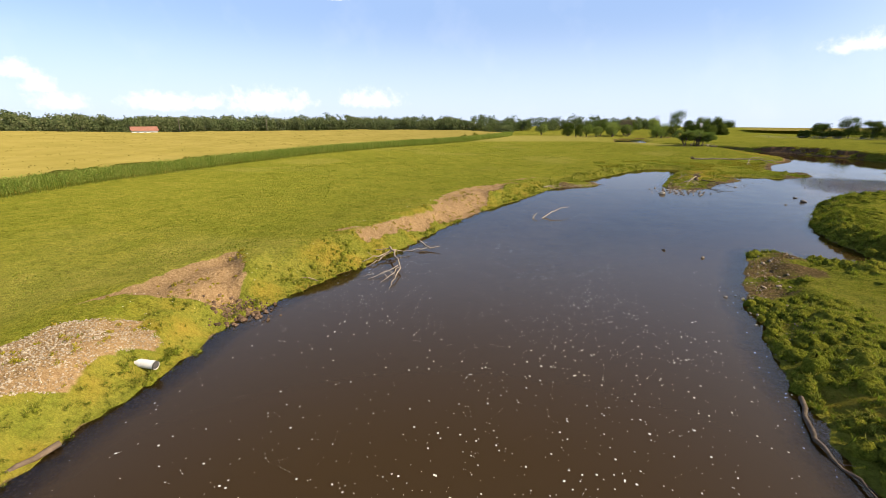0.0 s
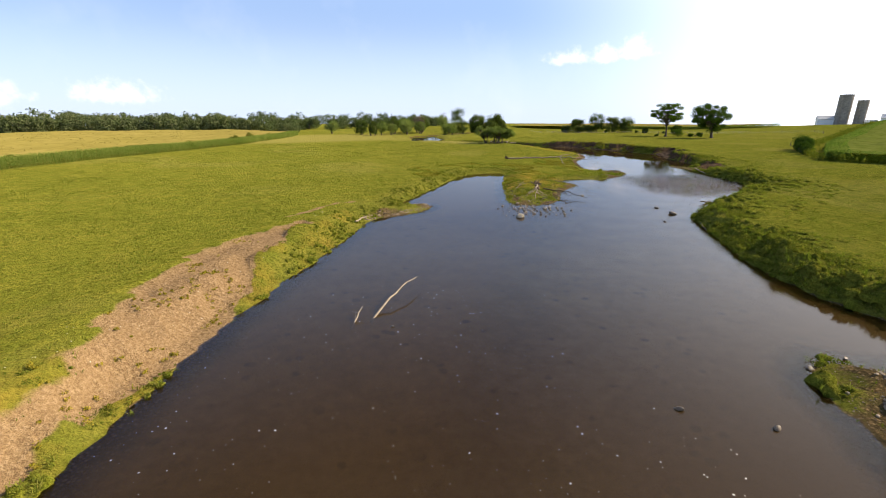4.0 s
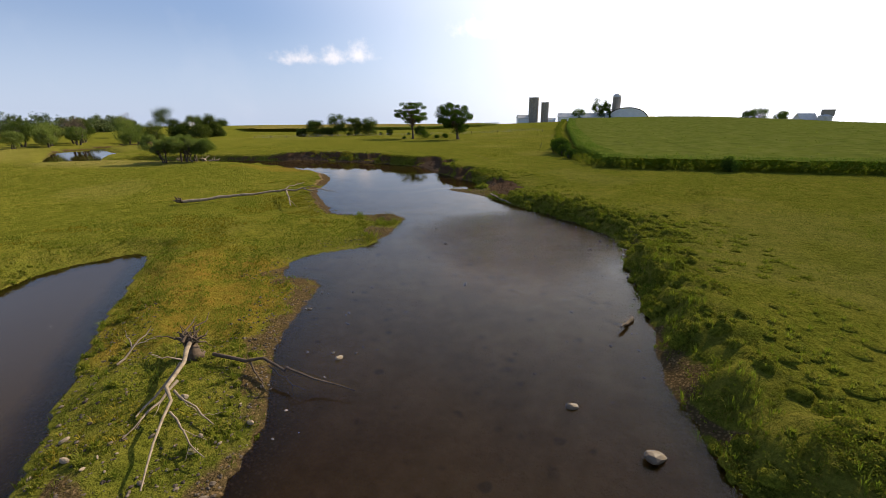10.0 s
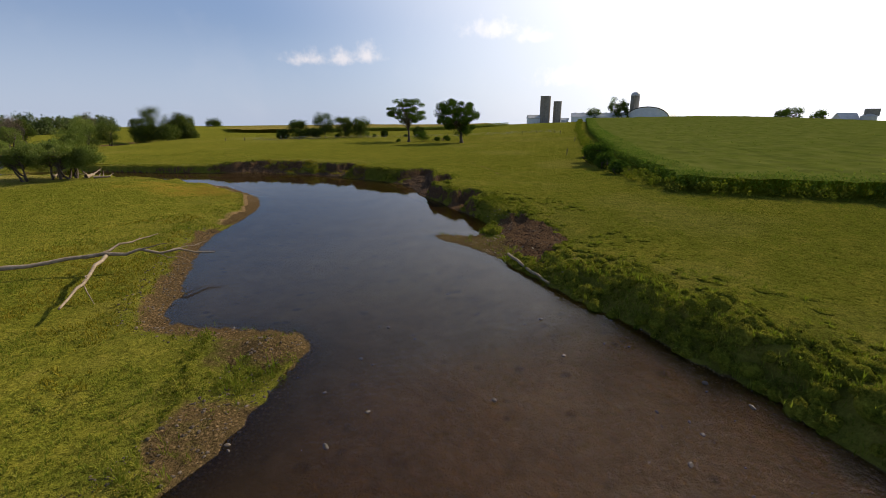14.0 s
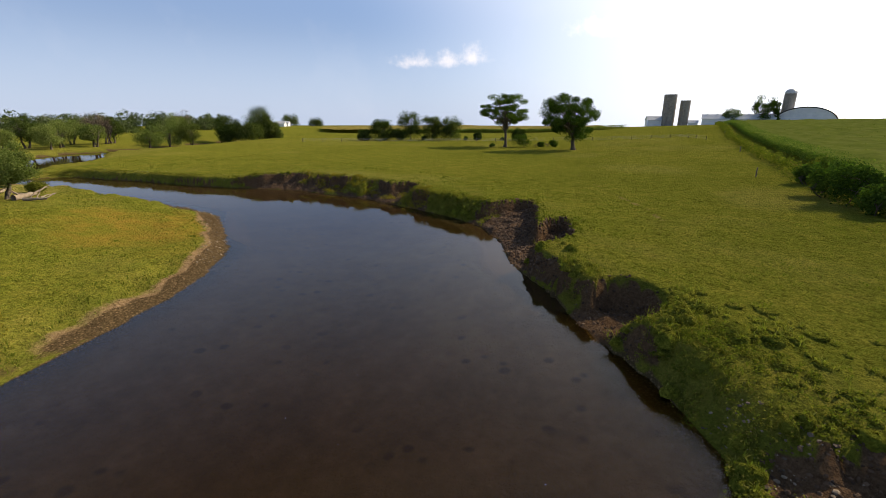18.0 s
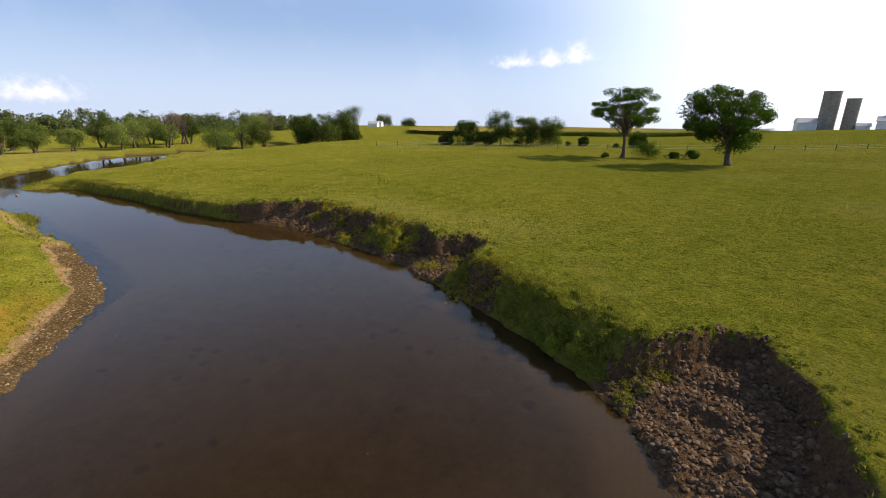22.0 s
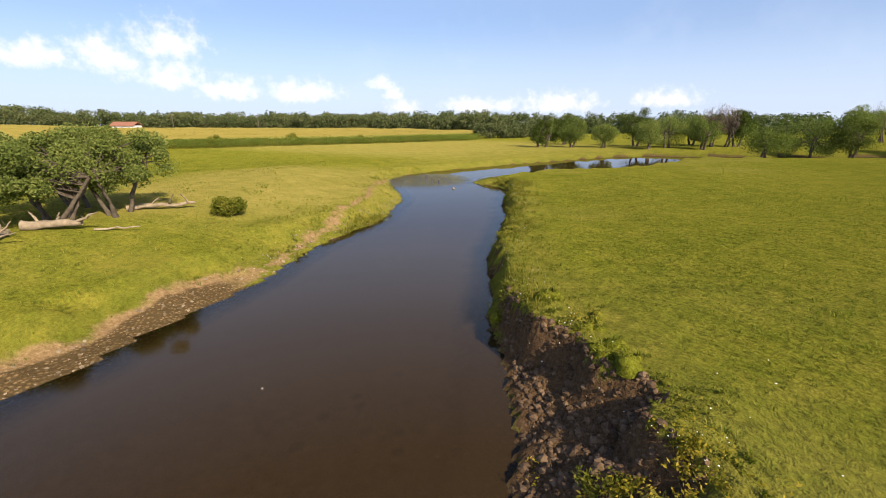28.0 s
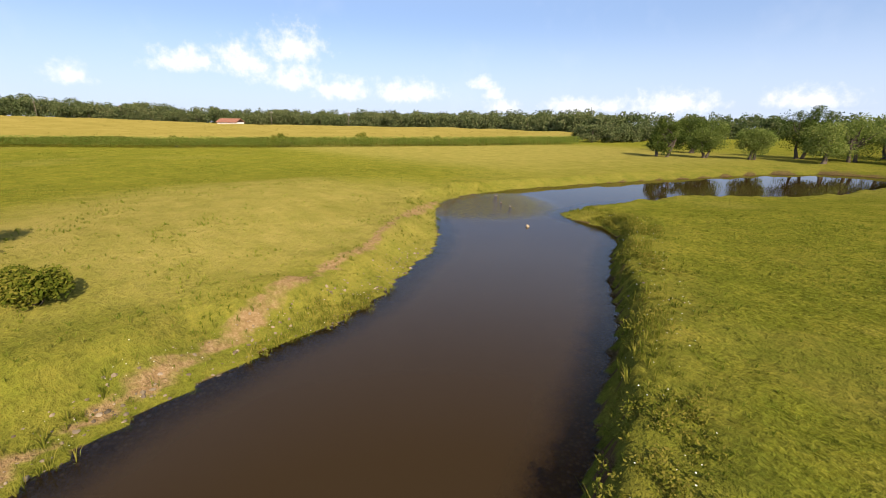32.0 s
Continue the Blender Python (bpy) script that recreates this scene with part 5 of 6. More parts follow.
for k, (x, y, w, h) in enumerate([(160.5, 93.0, 5.4, 3.8), (164.5, 94.8, 4.4, 3.0), (156.0, 91.0, 3.6, 2.6), (174, 97, 3.2, 2.4), (137.8, 58, 3.2, 2.3), (150, 88, 3.0, 2.2), (146, 18, 9.0, 8.0)]):
    make_tree("hedge_bush", x, y, h, 0.15, w / 2, "dense dark green shrub in the hedgerow", "hedgerow shrubs", 150 + k, 18, 3200, 0.16, w * 0.24, OAKLEAF, tr=0.08, stems=3, flat=0.9)
for k, (x, y, w, h) in enumerate([(34.4, 232.7, 4.2, 3.2), (26.5, 214, 3.6, 3.0), (44, 250, 3.0, 2.6), (12, 196, 3.0, 2.2), (55, 268, 4.0, 2.6), (-52, 86, 3.2, 2.0), (-45, 106, 3.6, 2.2), (-34, 131, 3.0, 2.0), (-56, 66, 3.4, 2.0), (-20, 156, 3.0, 2.0)]):
    make_tree("field_bush", x, y, h, 0.1, w / 2, "small green shrub at the edge of the corn", "field edge shrubs", 170 + k, 12, 1800, 0.16, w * 0.24, WEEDS, tr=0.07, stems=3, flat=0.9)
quads = []
for p in along([(-62, 10), (-54.5, 60), (-50.5, 84), (-41.5, 108), (-28.5, 138), (-10.5, 165), (9.5, 190.6), (27.5, 211.6), (37.5, 233), (54, 261)], 0.9):
    q = p + rs.normal(size=2) * 0.7
    z0 = float(height(*q))
    c = np.column_stack([rs.normal(size=(3, 2)) * 0.4, rs.rand(3) * (0.4 + 0.6 * rs.rand())]) + np.array([q[0], q[1], z0 + 0.1])
    quads.append(leaf_cloud(c, np.full(3, 0.45), 40, 0.14, rs, 0.9))
tagged(new("field_margin_weeds", leaf_mesh("field_margin_weeds", np.concatenate(quads), WEEDS)), "rank weeds along the margin of the corn", "weeds", kind="stuff")

# ---- stones ----
ICO = []
for k in range(7):
    bm = bmesh.new()
    bmesh.ops.create_icosphere(bm, subdivisions=2, radius=1.0)
    r_ = np.random.RandomState(400 + k)
    dirs = r_.normal(size=(9, 3))
    dirs /= np.linalg.norm(dirs, axis=1)[:, None]
    cuts = 0.62 + 0.3 * r_.rand(9)
    for v in bm.verts:
        p = np.array(v.co)
        for d_, c_ in zip(dirs, cuts):
            over = p @ d_ - c_
            if over > 0:
                p = p - d_ * over * 0.9
        v.co = p * np.array([1.0, 0.75 + 0.2 * r_.rand() * 0, 0.62])
    me = bpy.data.meshes.new("stone")
    bm.to_mesh(me)
    bm.free()
    ICO.append(me)
STONES = {}
for mt in (STONE, WETSTONE, PALESTONE):
    for k, me in enumerate(ICO):
        m2 = me.copy()
        m2.materials.append(mt)
        STONES[mt.name, k] = m2


def stone(x, y, s, z, label, group, mt, rs, name="stone"):
    ob = new(name, STONES[mt.name, rs.randint(7)])
    ob.matrix_basis = Matrix.LocRotScale((x, y, z), Euler((rs.normal() * 0.25, rs.normal() * 0.25, rs.rand() * 6.28)), (s * (0.8 + 0.5 * rs.rand()), s * (0.7 + 0.4 * rs.rand()), s * (0.7 + 0.4 * rs.rand())))
    return tagged(ob, label, "stone", group)


def pebbles(name, places, sizes, mt, label, seed, category="gravel", flat=0.6):
    """Many small stones in one mesh, each an island of its own."""
    rs = np.random.RandomState(seed)
    bm = bmesh.new()
    bmesh.ops.create_icosphere(bm, subdivisions=1, radius=1.0)
    base_v = np.array([v.co for v in bm.verts])
    base_f = np.array([[v.index for v in f.verts] for f in bm.faces])
    bm.free()
    n, m_ = len(places), len(base_v)
    ang = rs.rand(n) * 6.283
    v = base_v[None] * (0.75 + 0.5 * rs.rand(n, m_, 1))
    v = v * np.stack([np.ones(n), 0.6 + 0.4 * rs.rand(n), flat * (0.7 + 0.6 * rs.rand(n))], 1)[:, None]
    x, y = v[..., 0] * np.cos(ang)[:, None] - v[..., 1] * np.sin(ang)[:, None], v[..., 0] * np.sin(ang)[:, None] + v[..., 1] * np.cos(ang)[:, None]
    v = np.stack([x, y, v[..., 2]], -1) * sizes[:, None, None] + places[:, None]
    f = base_f[None] + (np.arange(n) * m_)[:, None, None]
    return tagged(new(name, quad_mesh(name, v.reshape(-1, 3), f.reshape(-1, 3), mt)), label, category, kind="stuff")


rs = np.random.RandomState(77)
boulder = stone(43.3, 73.4, 0.58, 0.10, "large pale flat-topped boulder in the shallows", "", PALESTONE, rs, "boulder")
stone(60.3, 65.8, 0.44, 0.04, "dark tan boulder at the foot of the grassy bank", "", WETSTONE, rs, "boulder")
stone(61.8, 69.0, 0.26, 0.03, "half-sunk stone in the channel", "channel stones", WETSTONE, rs)
stone(55.8, 63.8, 0.24, 0.03, "half-sunk stone in the channel", "channel stones", WETSTONE, rs)
for x, y, s in [(19.5, 55.7, 0.14), (109.4, 193.8, 0.30), (103.6, 199.6, 0.18), (101.8, 200.5, 0.15), (98.8, 203.6, 0.2), (28.6, 41.0, 0.22), (26.5, 43.5, 0.2), (96, 84.5, 0.16), (88, 84, 0.15), (78, 80, 0.14), (85, 88, 0.14), (68.5, 84, 0.14), (72, 78.5, 0.2), (80.5, 84.5, 0.18)]:
    stone(x, y, s, 0.03, "pale stone breaking the water surface", "channel stones", STONE if s > 0.25 else WETSTONE, rs)
k = 0
while k < 110:
    x, y = 60 + rs.rand() * 38, 66 + rs.rand() * 28
    d = float(field_at(D, x, y))
    if field_at(INSIDE, x, y) and d < 7 and rs.rand() < 1.1 - d / 8:
        stone(x, y, 0.05 + 0.11 * rs.rand() ** 2, 0.005, "small dark stone breaking the riffle", "riffle stones", WETSTONE, rs)
        k += 1
# the stony tip of the island
k = 0
while k < 190:
    x, y = 47.6 + rs.normal() * 1.9, 76.0 + rs.normal() * 2.0
    if rs.rand() < 0.2:
        x, y = 54 + rs.normal() * 3.0, 81.5 + rs.normal() * 2.0
    s = 0.07 + 0.16 * rs.rand() ** 2.2
    g = float(height(x, y))
    z = max(g + 0.3 * s, 0.02 + 0.05 * rs.rand())
    if z - g < 0.45:
        stone(x, y, s, z, "pale river stone on the island's stony tip", "island stones", STONE if rs.rand() < 0.5 else WETSTONE, rs)
    k += 1
for k in range(46):
    t = rs.rand()
    x, y = np.interp(t, [0, 0.35, 0.7, 1], [23.4, 27.8, 32.4, 36.0]), np.interp(t, [0, 0.35, 0.7, 1], [28.2, 33.4, 37.8, 41.2])
    x, y = x + rs.normal() * 0.9, y + rs.normal() * 0.7
    s = 0.07 + 0.13 * rs.rand() ** 2
    stone(x, y, s, max(float(height(x, y)) + 0.3 * s, 0.03), "weathered stone on the gravel shore", "gravel shore stones", STONE if rs.rand() < 0.7 else WETSTONE, rs)


for k in range(34):
    x, y = 86.8 + rs.normal() * 1.3, 68.9 + rs.normal() * 1.0
    s = 0.05 + 0.10 * rs.rand() ** 2
    stone(x, y, s, max(float(height(x, y)) + 0.2 * s, 0.02), "pale stone in the stony mouth of a ditch", "ditch mouth stones", STONE if rs.rand() < 0.6 else WETSTONE, rs)


def shore_places(n, box_, lo, hi, rs, field=None):
    """Places on land between two distances from the water inside a box."""
    x0, y0, x1, y1 = box_
    out = []
    while sum(map(len, out)) < n:
        p = np.column_stack([x0 + rs.rand(n * 4) * (x1 - x0), y0 + rs.rand(n * 4) * (y1 - y0)])
        d = field_at(D, p[:, 0], p[:, 1])
        ok = (d > lo) & (d < hi) & field_at(LAND, p[:, 0], p[:, 1])
        if field is not None:
            ok &= field_at(field, p[:, 0], p[:, 1]) > rs.rand(len(p))
        if not ok.any():
            break
        out.append(p[ok])
    p = np.concatenate(out)[:n]
    return np.column_stack([p, height(p[:, 0], p[:, 1])])


for name, n, box_, lo, hi, s0, mt, label in [
        ("island_gravel", 1500, (44, 74, 72, 94), 0, 3, 0.05, WETSTONE, "brown gravel along the island shore"),
        ("point_gravel", 1300, (74, 86, 100, 122), 0, 2.5, 0.05, WETSTONE, "pale gravel round the grassy point"),
        ("bend_gravel", 1100, (104, 128, 122, 184), 0, 1.9, 0.05, STONE, "scattered pale pebbles on the trodden shore"),
        ("bar_gravel", 700, (20, 24, 42, 48), 0, 2.2, 0.05, STONE, "loose gravel on the low shore"),
        ("spit_gravel", 420, (27, 78, 40, 88), 0, 1.2, 0.08, STONE, "stones round a low grassy spit"),
        ("east_gravel", 700, (100, 84, 117, 104), 0, 3, 0.05, STONE, "gravel spit under the eroded bank")]:
    p = shore_places(n, box_, lo, hi, rs)
    pebbles(name, p, s0 * (0.6 + 1.6 * rs.rand(len(p)) ** 3), mt, label, 500 + n)
p = scatter_in(STONE_SPILL, 2600, rs)
p = np.column_stack([p, height(p[:, 0], p[:, 1]) + 0.02])
pebbles("crushed_stone_spill", p, 0.03 + 0.035 * rs.rand(2600) ** 2, PALESTONE, "pale crushed stone spilled down the bank", 520)
# broken mud on the slips
p = shore_places(13000, (124, 106, 143, 163), 0, 9, rs, MUD)
pebbles("mud_clods", p, 0.025 + 0.14 * rs.rand(len(p)) ** 3, CLOD, "broken brown mud clods below the cut bank", 530, "mud", 0.75)
p = shore_places(2600, (103, 85, 125, 106), 0, 9, rs, MUD)
pebbles("slip_clods", p, 0.02 + 0.09 * rs.rand(len(p)) ** 3, CLOD, "broken mud clods in the bank slip", 531, "mud", 0.75)
p = np.column_stack([-7.0 + rs.normal(size=320) * 0.8, 31.8 + rs.normal(size=320) * 0.7])
p = np.column_stack([p, np.maximum(height(p[:, 0], p[:, 1]), 0.0)])
pebbles("bank_toe_clods", p, 0.06 + 0.14 * rs.rand(len(p)) ** 2, CLOD, "dark clods and stones at the foot of the earth face", 532, "mud", 0.75)

# ---- dead wood ----
def driftwood(name, x, y, lines, label, mt=None, category="driftwood", group="", z=None, seed=1):
    """A piece of dead timber; each line's first limb is the stem and the rest its branches."""
    root = anchor(name, x, y, label, category, group, z=z)
    part("stem", tubes("stem", [lines[0]], mt or DEADWOOD, 8, 0.14, seed), root)
    for k, line in enumerate(lines[1:]):
        bough = part("branch", tubes("branch", [line], mt or DEADWOOD, 6, 0.12, seed + k + 1), root)
        line, tw = np.array(line), np.random.RandomState(seed * 31 + k)
        size = np.linalg.norm(line[-1, :3] - line[0, :3])
        for f in (0.45, 0.7):
            at = line[int(f * (len(line) - 1))]
            tip = at[:3] + (line[-1, :3] - line[0, :3]) * 0.22 + tw.normal(size=3) * 0.14 * size
            part("twig", tubes("twig", [limb(at[:3], tip, at[3] * 0.45, 0.006, 0, 5, 0.08, tw)], mt or DEADWOOD, 5, 0.1, seed), bough)
    return root


rs = np.random.RandomState(88)
L_ = lambda a, b, r0, r1, sag=0.0, n=7, w=0.05: limb(a, b, r0, r1, sag, n, w, rs)
# uprooted tree on the island
gx0, gy0 = 56.6, 85.6
lines = [L_((0, 0, 0.9), (-5.6, -6.0, 0.15), 0.11, 0.025, 0.04, 10, 0.022),
         L_((-1.2, -1.2, 0.8), (-3.8, -2.4, 0.25), 0.08, 0.03), L_((-2.0, -2.2, 0.7), (-4.6, -3.0, 0.1), 0.07, 0.02),
         L_((-2.4, -2.6, 0.6), (-2.6, -5.2, 0.1), 0.06, 0.02), L_((-3.2, -3.6, 0.5), (-3.8, -6.4, 0.1), 0.05, 0.02), L_((-1.0, -1.2, 0.8), (-2.2, -1.0, 1.7), 0.05, 0.01)]
snag = driftwood("uprooted_tree", gx0, gy0, lines, "bleached uprooted tree lying on the island's tip", seed=11)
roots = [L_((rs.normal() * 0.12, rs.normal() * 0.12, 0.8 + 0.3 * rs.rand()), (0.35 + rs.normal() * 0.55, 0.45 + rs.normal() * 0.55, 1.0 + rs.normal() * 0.4), 0.06, 0.012, 0, 6, 0.14) for _ in range(34)]
part("root_plate", tubes("root_plate", roots + [L_((0.15, 0.2, -0.05), (0.05, 0.1, 1.15), 0.42, 0.20, 0, 7, 0.1)], DARKWOOD, 7, 0.45, 12), snag, "dark tangled root plate")
driftwood("fallen_branch", 57.0, 84.6, [L_((0, 0, 0.4), (1.2, -7.4, 0.05), 0.10, 0.02, 0.03, 9), L_((0.4, -2.0, 0.3), (-0.6, -4.2, 0.1), 0.05, 0.015), L_((0.6, -3.0, 0.3), (0.2, -5.6, 0.1), 0.04, 0.015)], "dark fallen branch reaching into the channel", DARKWOOD, group="fallen branches", seed=21)
driftwood("fallen_branch", 54.6, 88.2, [L_((0, 0, 0.1), (1.8, 0.2, 1.1), 0.06, 0.02), L_((0.8, 0.1, 0.5), (0.9, 0.6, 1.3), 0.04, 0.012), L_((1.0, 0.1, 0.6), (1.9, -0.4, 0.8), 0.03, 0.01)], "pale forked dead branch in island weeds", group="fallen branches", seed=31)
# the long trunk across the point
driftwood("fallen_tree", 77.6, 119.4, [L_((0, 0, 0.35), (9.3, -6.0, 0.75), 0.20, 0.12, 0.0, 12, 0.012), L_((9.2, -6.0, 0.75), (15.2, -11.2, 0.25), 0.15, 0.05, 0.03, 8, 0.03),
          L_((9.8, -6.4, 0.75), (14.0, -6.3, 1.3), 0.10, 0.03, 0.02), L_((10.2, -6.8, 0.75), (5.0, -13.0, 0.15), 0.13, 0.06, 0.0, 8, 0.02), L_((13.0, -9.2, 0.6), (15.6, -9.4, 0.7), 0.05, 0.02)],
          "long bleached tree trunk lying across the grass", seed=41)
part("root_stub", tubes("root_stub", [L_((0, 0, 0.3), (-0.5 + rs.normal() * 0.3, 0.5 + rs.normal() * 0.3, 0.4 + rs.rand() * 0.7), 0.16, 0.05, 0, 5, 0.1) for _ in range(7)], DARKWOOD, 6, 0.3, 42), bpy.data.objects["fallen_tree"], "broken dark root end")
driftwood("fallen_log", 105.1, 89.9, [L_((0, 0, 0.45), (-3.9, -4.4, 0.12), 0.12, 0.09, 0.0, 9, 0.015)], "pale barkless log at the river's edge", z=0.05, category="log", seed=51)
driftwood("sunken_branch", 19.1, 57.3, [L_((-0.3, -0.2, -0.15), (4.2, 2.9, 0.75), 0.08, 0.03, 0.06, 9, 0.02), L_((-1.5, -0.3, -0.25), (-0.5, 0.6, 0.55), 0.07, 0.035)], "pale bent branch rising out of the shallows", z=0.0, group="branches in the water", seed=61)
driftwood("snagged_branch", 0.6, 42.0, [L_((0.8, 1.8, 0.6), (1.9, -3.2, 0.35), 0.09, 0.05, 0.05, 9, 0.03), L_((1.9, -3.2, 0.35), (1.2, -6.6, 0.04), 0.05, 0.02, 0.03, 8, 0.05), L_((1.3, 1.1, 0.5), (-1.3, -1.0, 0.22), 0.08, 0.025, 0.04), L_((1.0, 0.9, 0.5), (-0.9, -2.0, 0.05), 0.06, 0.015),
          L_((1.7, -2.6, 0.4), (-0.5, -4.8, 0.10), 0.04, 0.012), L_((1.8, -3.0, 0.35), (0.5, -5.4, 0.05), 0.04, 0.012), L_((1.5, -0.6, 0.5), (2.5, -2.4, 0.9), 0.035, 0.01), L_((0.9, 1.5, 0.6), (-0.7, 1.5, 0.4), 0.05, 0.02), L_((-0.1, -3.9, 0.2), (-1.1, -4.4, 0.15), 0.02, 0.008), L_((1.0, 1.3, 0.5), (2.6, 1.7, 0.25), 0.06, 0.02)],
          "tangle of dead branches snagged at the bank", z=0.0, seed=71)
driftwood("forked_branch", 4.8, 44.8, [L_((-0.7, 0.9, 0.6), (0.2, -0.2, 0.2), 0.09, 0.07, 0.0), L_((0.2, -0.2, 0.2), (1.1, -0.2, 0.35), 0.07, 0.03), L_((0.0, 0, 0.2), (-1.8, -0.4, 0.02), 0.05, 0.02)], "pale forked branch standing out of the water", z=0.0, group="branches in the water", seed=81)
driftwood("bleached_branch", -4.6, 37.2, [L_((-0.8, 0.2, 0.25), (1.1, -0.3, 0.15), 0.08, 0.03, 0.06)], "short bleached branch at the water's edge", z=0.0, group="branches in the water", seed=91)
driftwood("shore_log", 20.2, 21.6, [L_((0, 0, 0.12), (-1.6, -2.4, 0.08), 0.10, 0.09, 0, 8, 0.04), L_((-1.6, -2.4, 0.08), (-2.0, -5.2, 0.1), 0.09, 0.03, 0, 7, 0.04)], "dark waterlogged branch along the shore", DARKWOOD, z=0.0, seed=97)
driftwood("shore_log", -9.4, 20.6, [L_((0, 0, 0.15), (-1.4, -2.8, 0.15), 0.12, 0.07, 0, 8, 0.05)], "dark branch at the foot of the bank", DARKWOOD, z=0.0, seed=98)
driftwood("shore_log", 57.6, 61.6, [L_((0.6, -0.4, 0.1), (-2.2, -2.6, 0.06), 0.07, 0.03, 0, 9, 0.05), L_((-1.0, -1.4, 0.06), (-1.3, -2.0, 0.15), 0.03, 0.015)], "dark waterlogged limb under the grassy bank", DARKWOOD, z=0.0, seed=99)
driftwood("shore_log", 25.6, 79.4, [L_((0, 0, 0.4), (2.2, 2.2, 0.15), 0.09, 0.05, 0, 8, 0.05)], "pale branch on the weedy shore", z=0.0, seed=92)
driftwood("shore_log", 71.4, 67.6, [L_((0, 0, 0.1), (-1.8, 0.4, 0.3), 0.14, 0.06, 0, 7, 0.05)], "dark stub jutting from the bank", DARKWOOD, z=0.0, seed=93)
# fallen timber under the willows
for k, (a, b, r0, label) in enumerate([((104.4, 154.3, 1.5), (106.3, 156.4, 1.4), 0.28, "thick fallen willow trunk, grey and split"), ((102.8, 160.2, 1.6), (104.7, 163.9, 1.45), 0.18, "pale broken willow limb on dry grass"), ((106.6, 156.8, 1.3), (108.0, 158.6, 1.25), 0.07, "thin bleached stick in the grass"), ((105.0, 153.5, 1.35), (106.6, 152.4, 1.3), 0.18, "rotting trunk section in the grass")]):
    z0 = float(height(a[0], a[1]))
    d = np.array(b) - np.array(a)
    lines = [L_((0, 0, r0 * 0.9), (d[0], d[1], r0 * 0.9), r0, r0 * 0.6, 0.0, 9, 0.03)]
    for j in range(3 if r0 > 0.1 else 0):
        t = 0.3 + 0.3 * j
        lines.append(L_((d[0] * t, d[1] * t, r0), (d[0] * t + rs.normal() * 0.8, d[1] * t + rs.normal() * 0.8, r0 + 0.3 + 0.5 * rs.rand()), r0 * 0.4, 0.03))
    driftwood("fallen_limb", a[0], a[1], lines, label, group="willow deadfall", seed=110 + 5 * k)

# ---- drain pipe ----
pipe = anchor("drain_pipe", -9.0, 25.3, "pale corrugated plastic drain pipe in the bank", "pipe", z=0.55, rz=-15)
rings = []
for k in range(22):
    rings.append((-0.55 + k * 0.055, 0, 0, 0.19 + (0.018 if k % 2 else 0)))
part("barrel", tubes("barrel", [rings], PLASTIC, 18, 0.0), pipe)
# dark disc across the mouth, in place of the shade inside the pipe
part("bore", solid("bore", DARK, lambda bm: [drum(bm, 0.17, 0.17, -0.01, 0.01, 18), bmesh.ops.rotate(bm, verts=bm.verts[:], cent=(0, 0, 0), matrix=Matrix.Rotation(radians(90), 3, "Y")), bmesh.ops.translate(bm, verts=bm.verts[:], vec=(0.6, 0, 0))]), pipe)

# ---- foam on the water ----
rs = np.random.RandomState(99)
p = np.column_stack([-10 + rs.rand(9000) * 36, 2 + rs.rand(9000) * 60])
foamy = field_at(INSIDE, p[:, 0], p[:, 1]) & (field_at(D, p[:, 0], p[:, 1]) > 0.6) & (rs.rand(9000) < 0.25 + 0.75 * smooth(fractal(p[:, 0], p[:, 1], 0.12, 71), -0.15, 0.25)) & (rs.rand(9000) < smooth(p[:, 1], 66, 34))
p = p[foamy]
q2 = np.column_stack([20 + rs.rand(900) * 115, 48 + rs.rand(900) * 120])
q2 = q2[field_at(INSIDE, q2[:, 0], q2[:, 1]) & (field_at(D, q2[:, 0], q2[:, 1]) > 0.5)][:110]
p = np.vstack([p, q2])
sz = 0.015 + 0.040 * rs.rand(len(p)) ** 3
sz[-len(q2):] *= 0.7
pebbles("foam_flecks", np.column_stack([p, np.full(len(p), 0.006)]), sz, FOAM, "small white foam flecks drifting on brown water", 540, "foam", 0.12)

# ---- grass and weeds ----
def tufts(name, places, tall, spread, blades, width, mat, label, seed, category="grass"):
    """Tufts of blades, each blade a bent kite."""
    rs = np.random.RandomState(seed)
    n = len(places)
    c = np.repeat(places, blades, axis=0)
    h = np.repeat(tall, blades) * (0.55 + 0.6 * rs.rand(n * blades))
    az = rs.rand(n * blades) * 2 * np.pi
    off = (rs.rand(n * blades) * spread * np.repeat(tall, blades))[:, None]
    dirn = np.column_stack([np.cos(az), np.sin(az), np.zeros(n * blades)])
    side = np.column_stack([-np.sin(az), np.cos(az), np.zeros(n * blades)]) * (width * (0.7 + 0.6 * rs.rand(n * blades)))[:, None]
    up = np.array([0, 0, 1.0])
    a = c + dirn * off * 0.3 - up * 0.03
    m_ = c + dirn * off * 0.8 + up * (h * 0.6)[:, None]
    t = c + dirn * off * 1.7 + up * h[:, None]
    quads = np.stack([a, m_ - side, t, m_ + side], 1)
    return tagged(new(name, leaf_mesh(name, quads, mat)), label, category, kind="stuff")


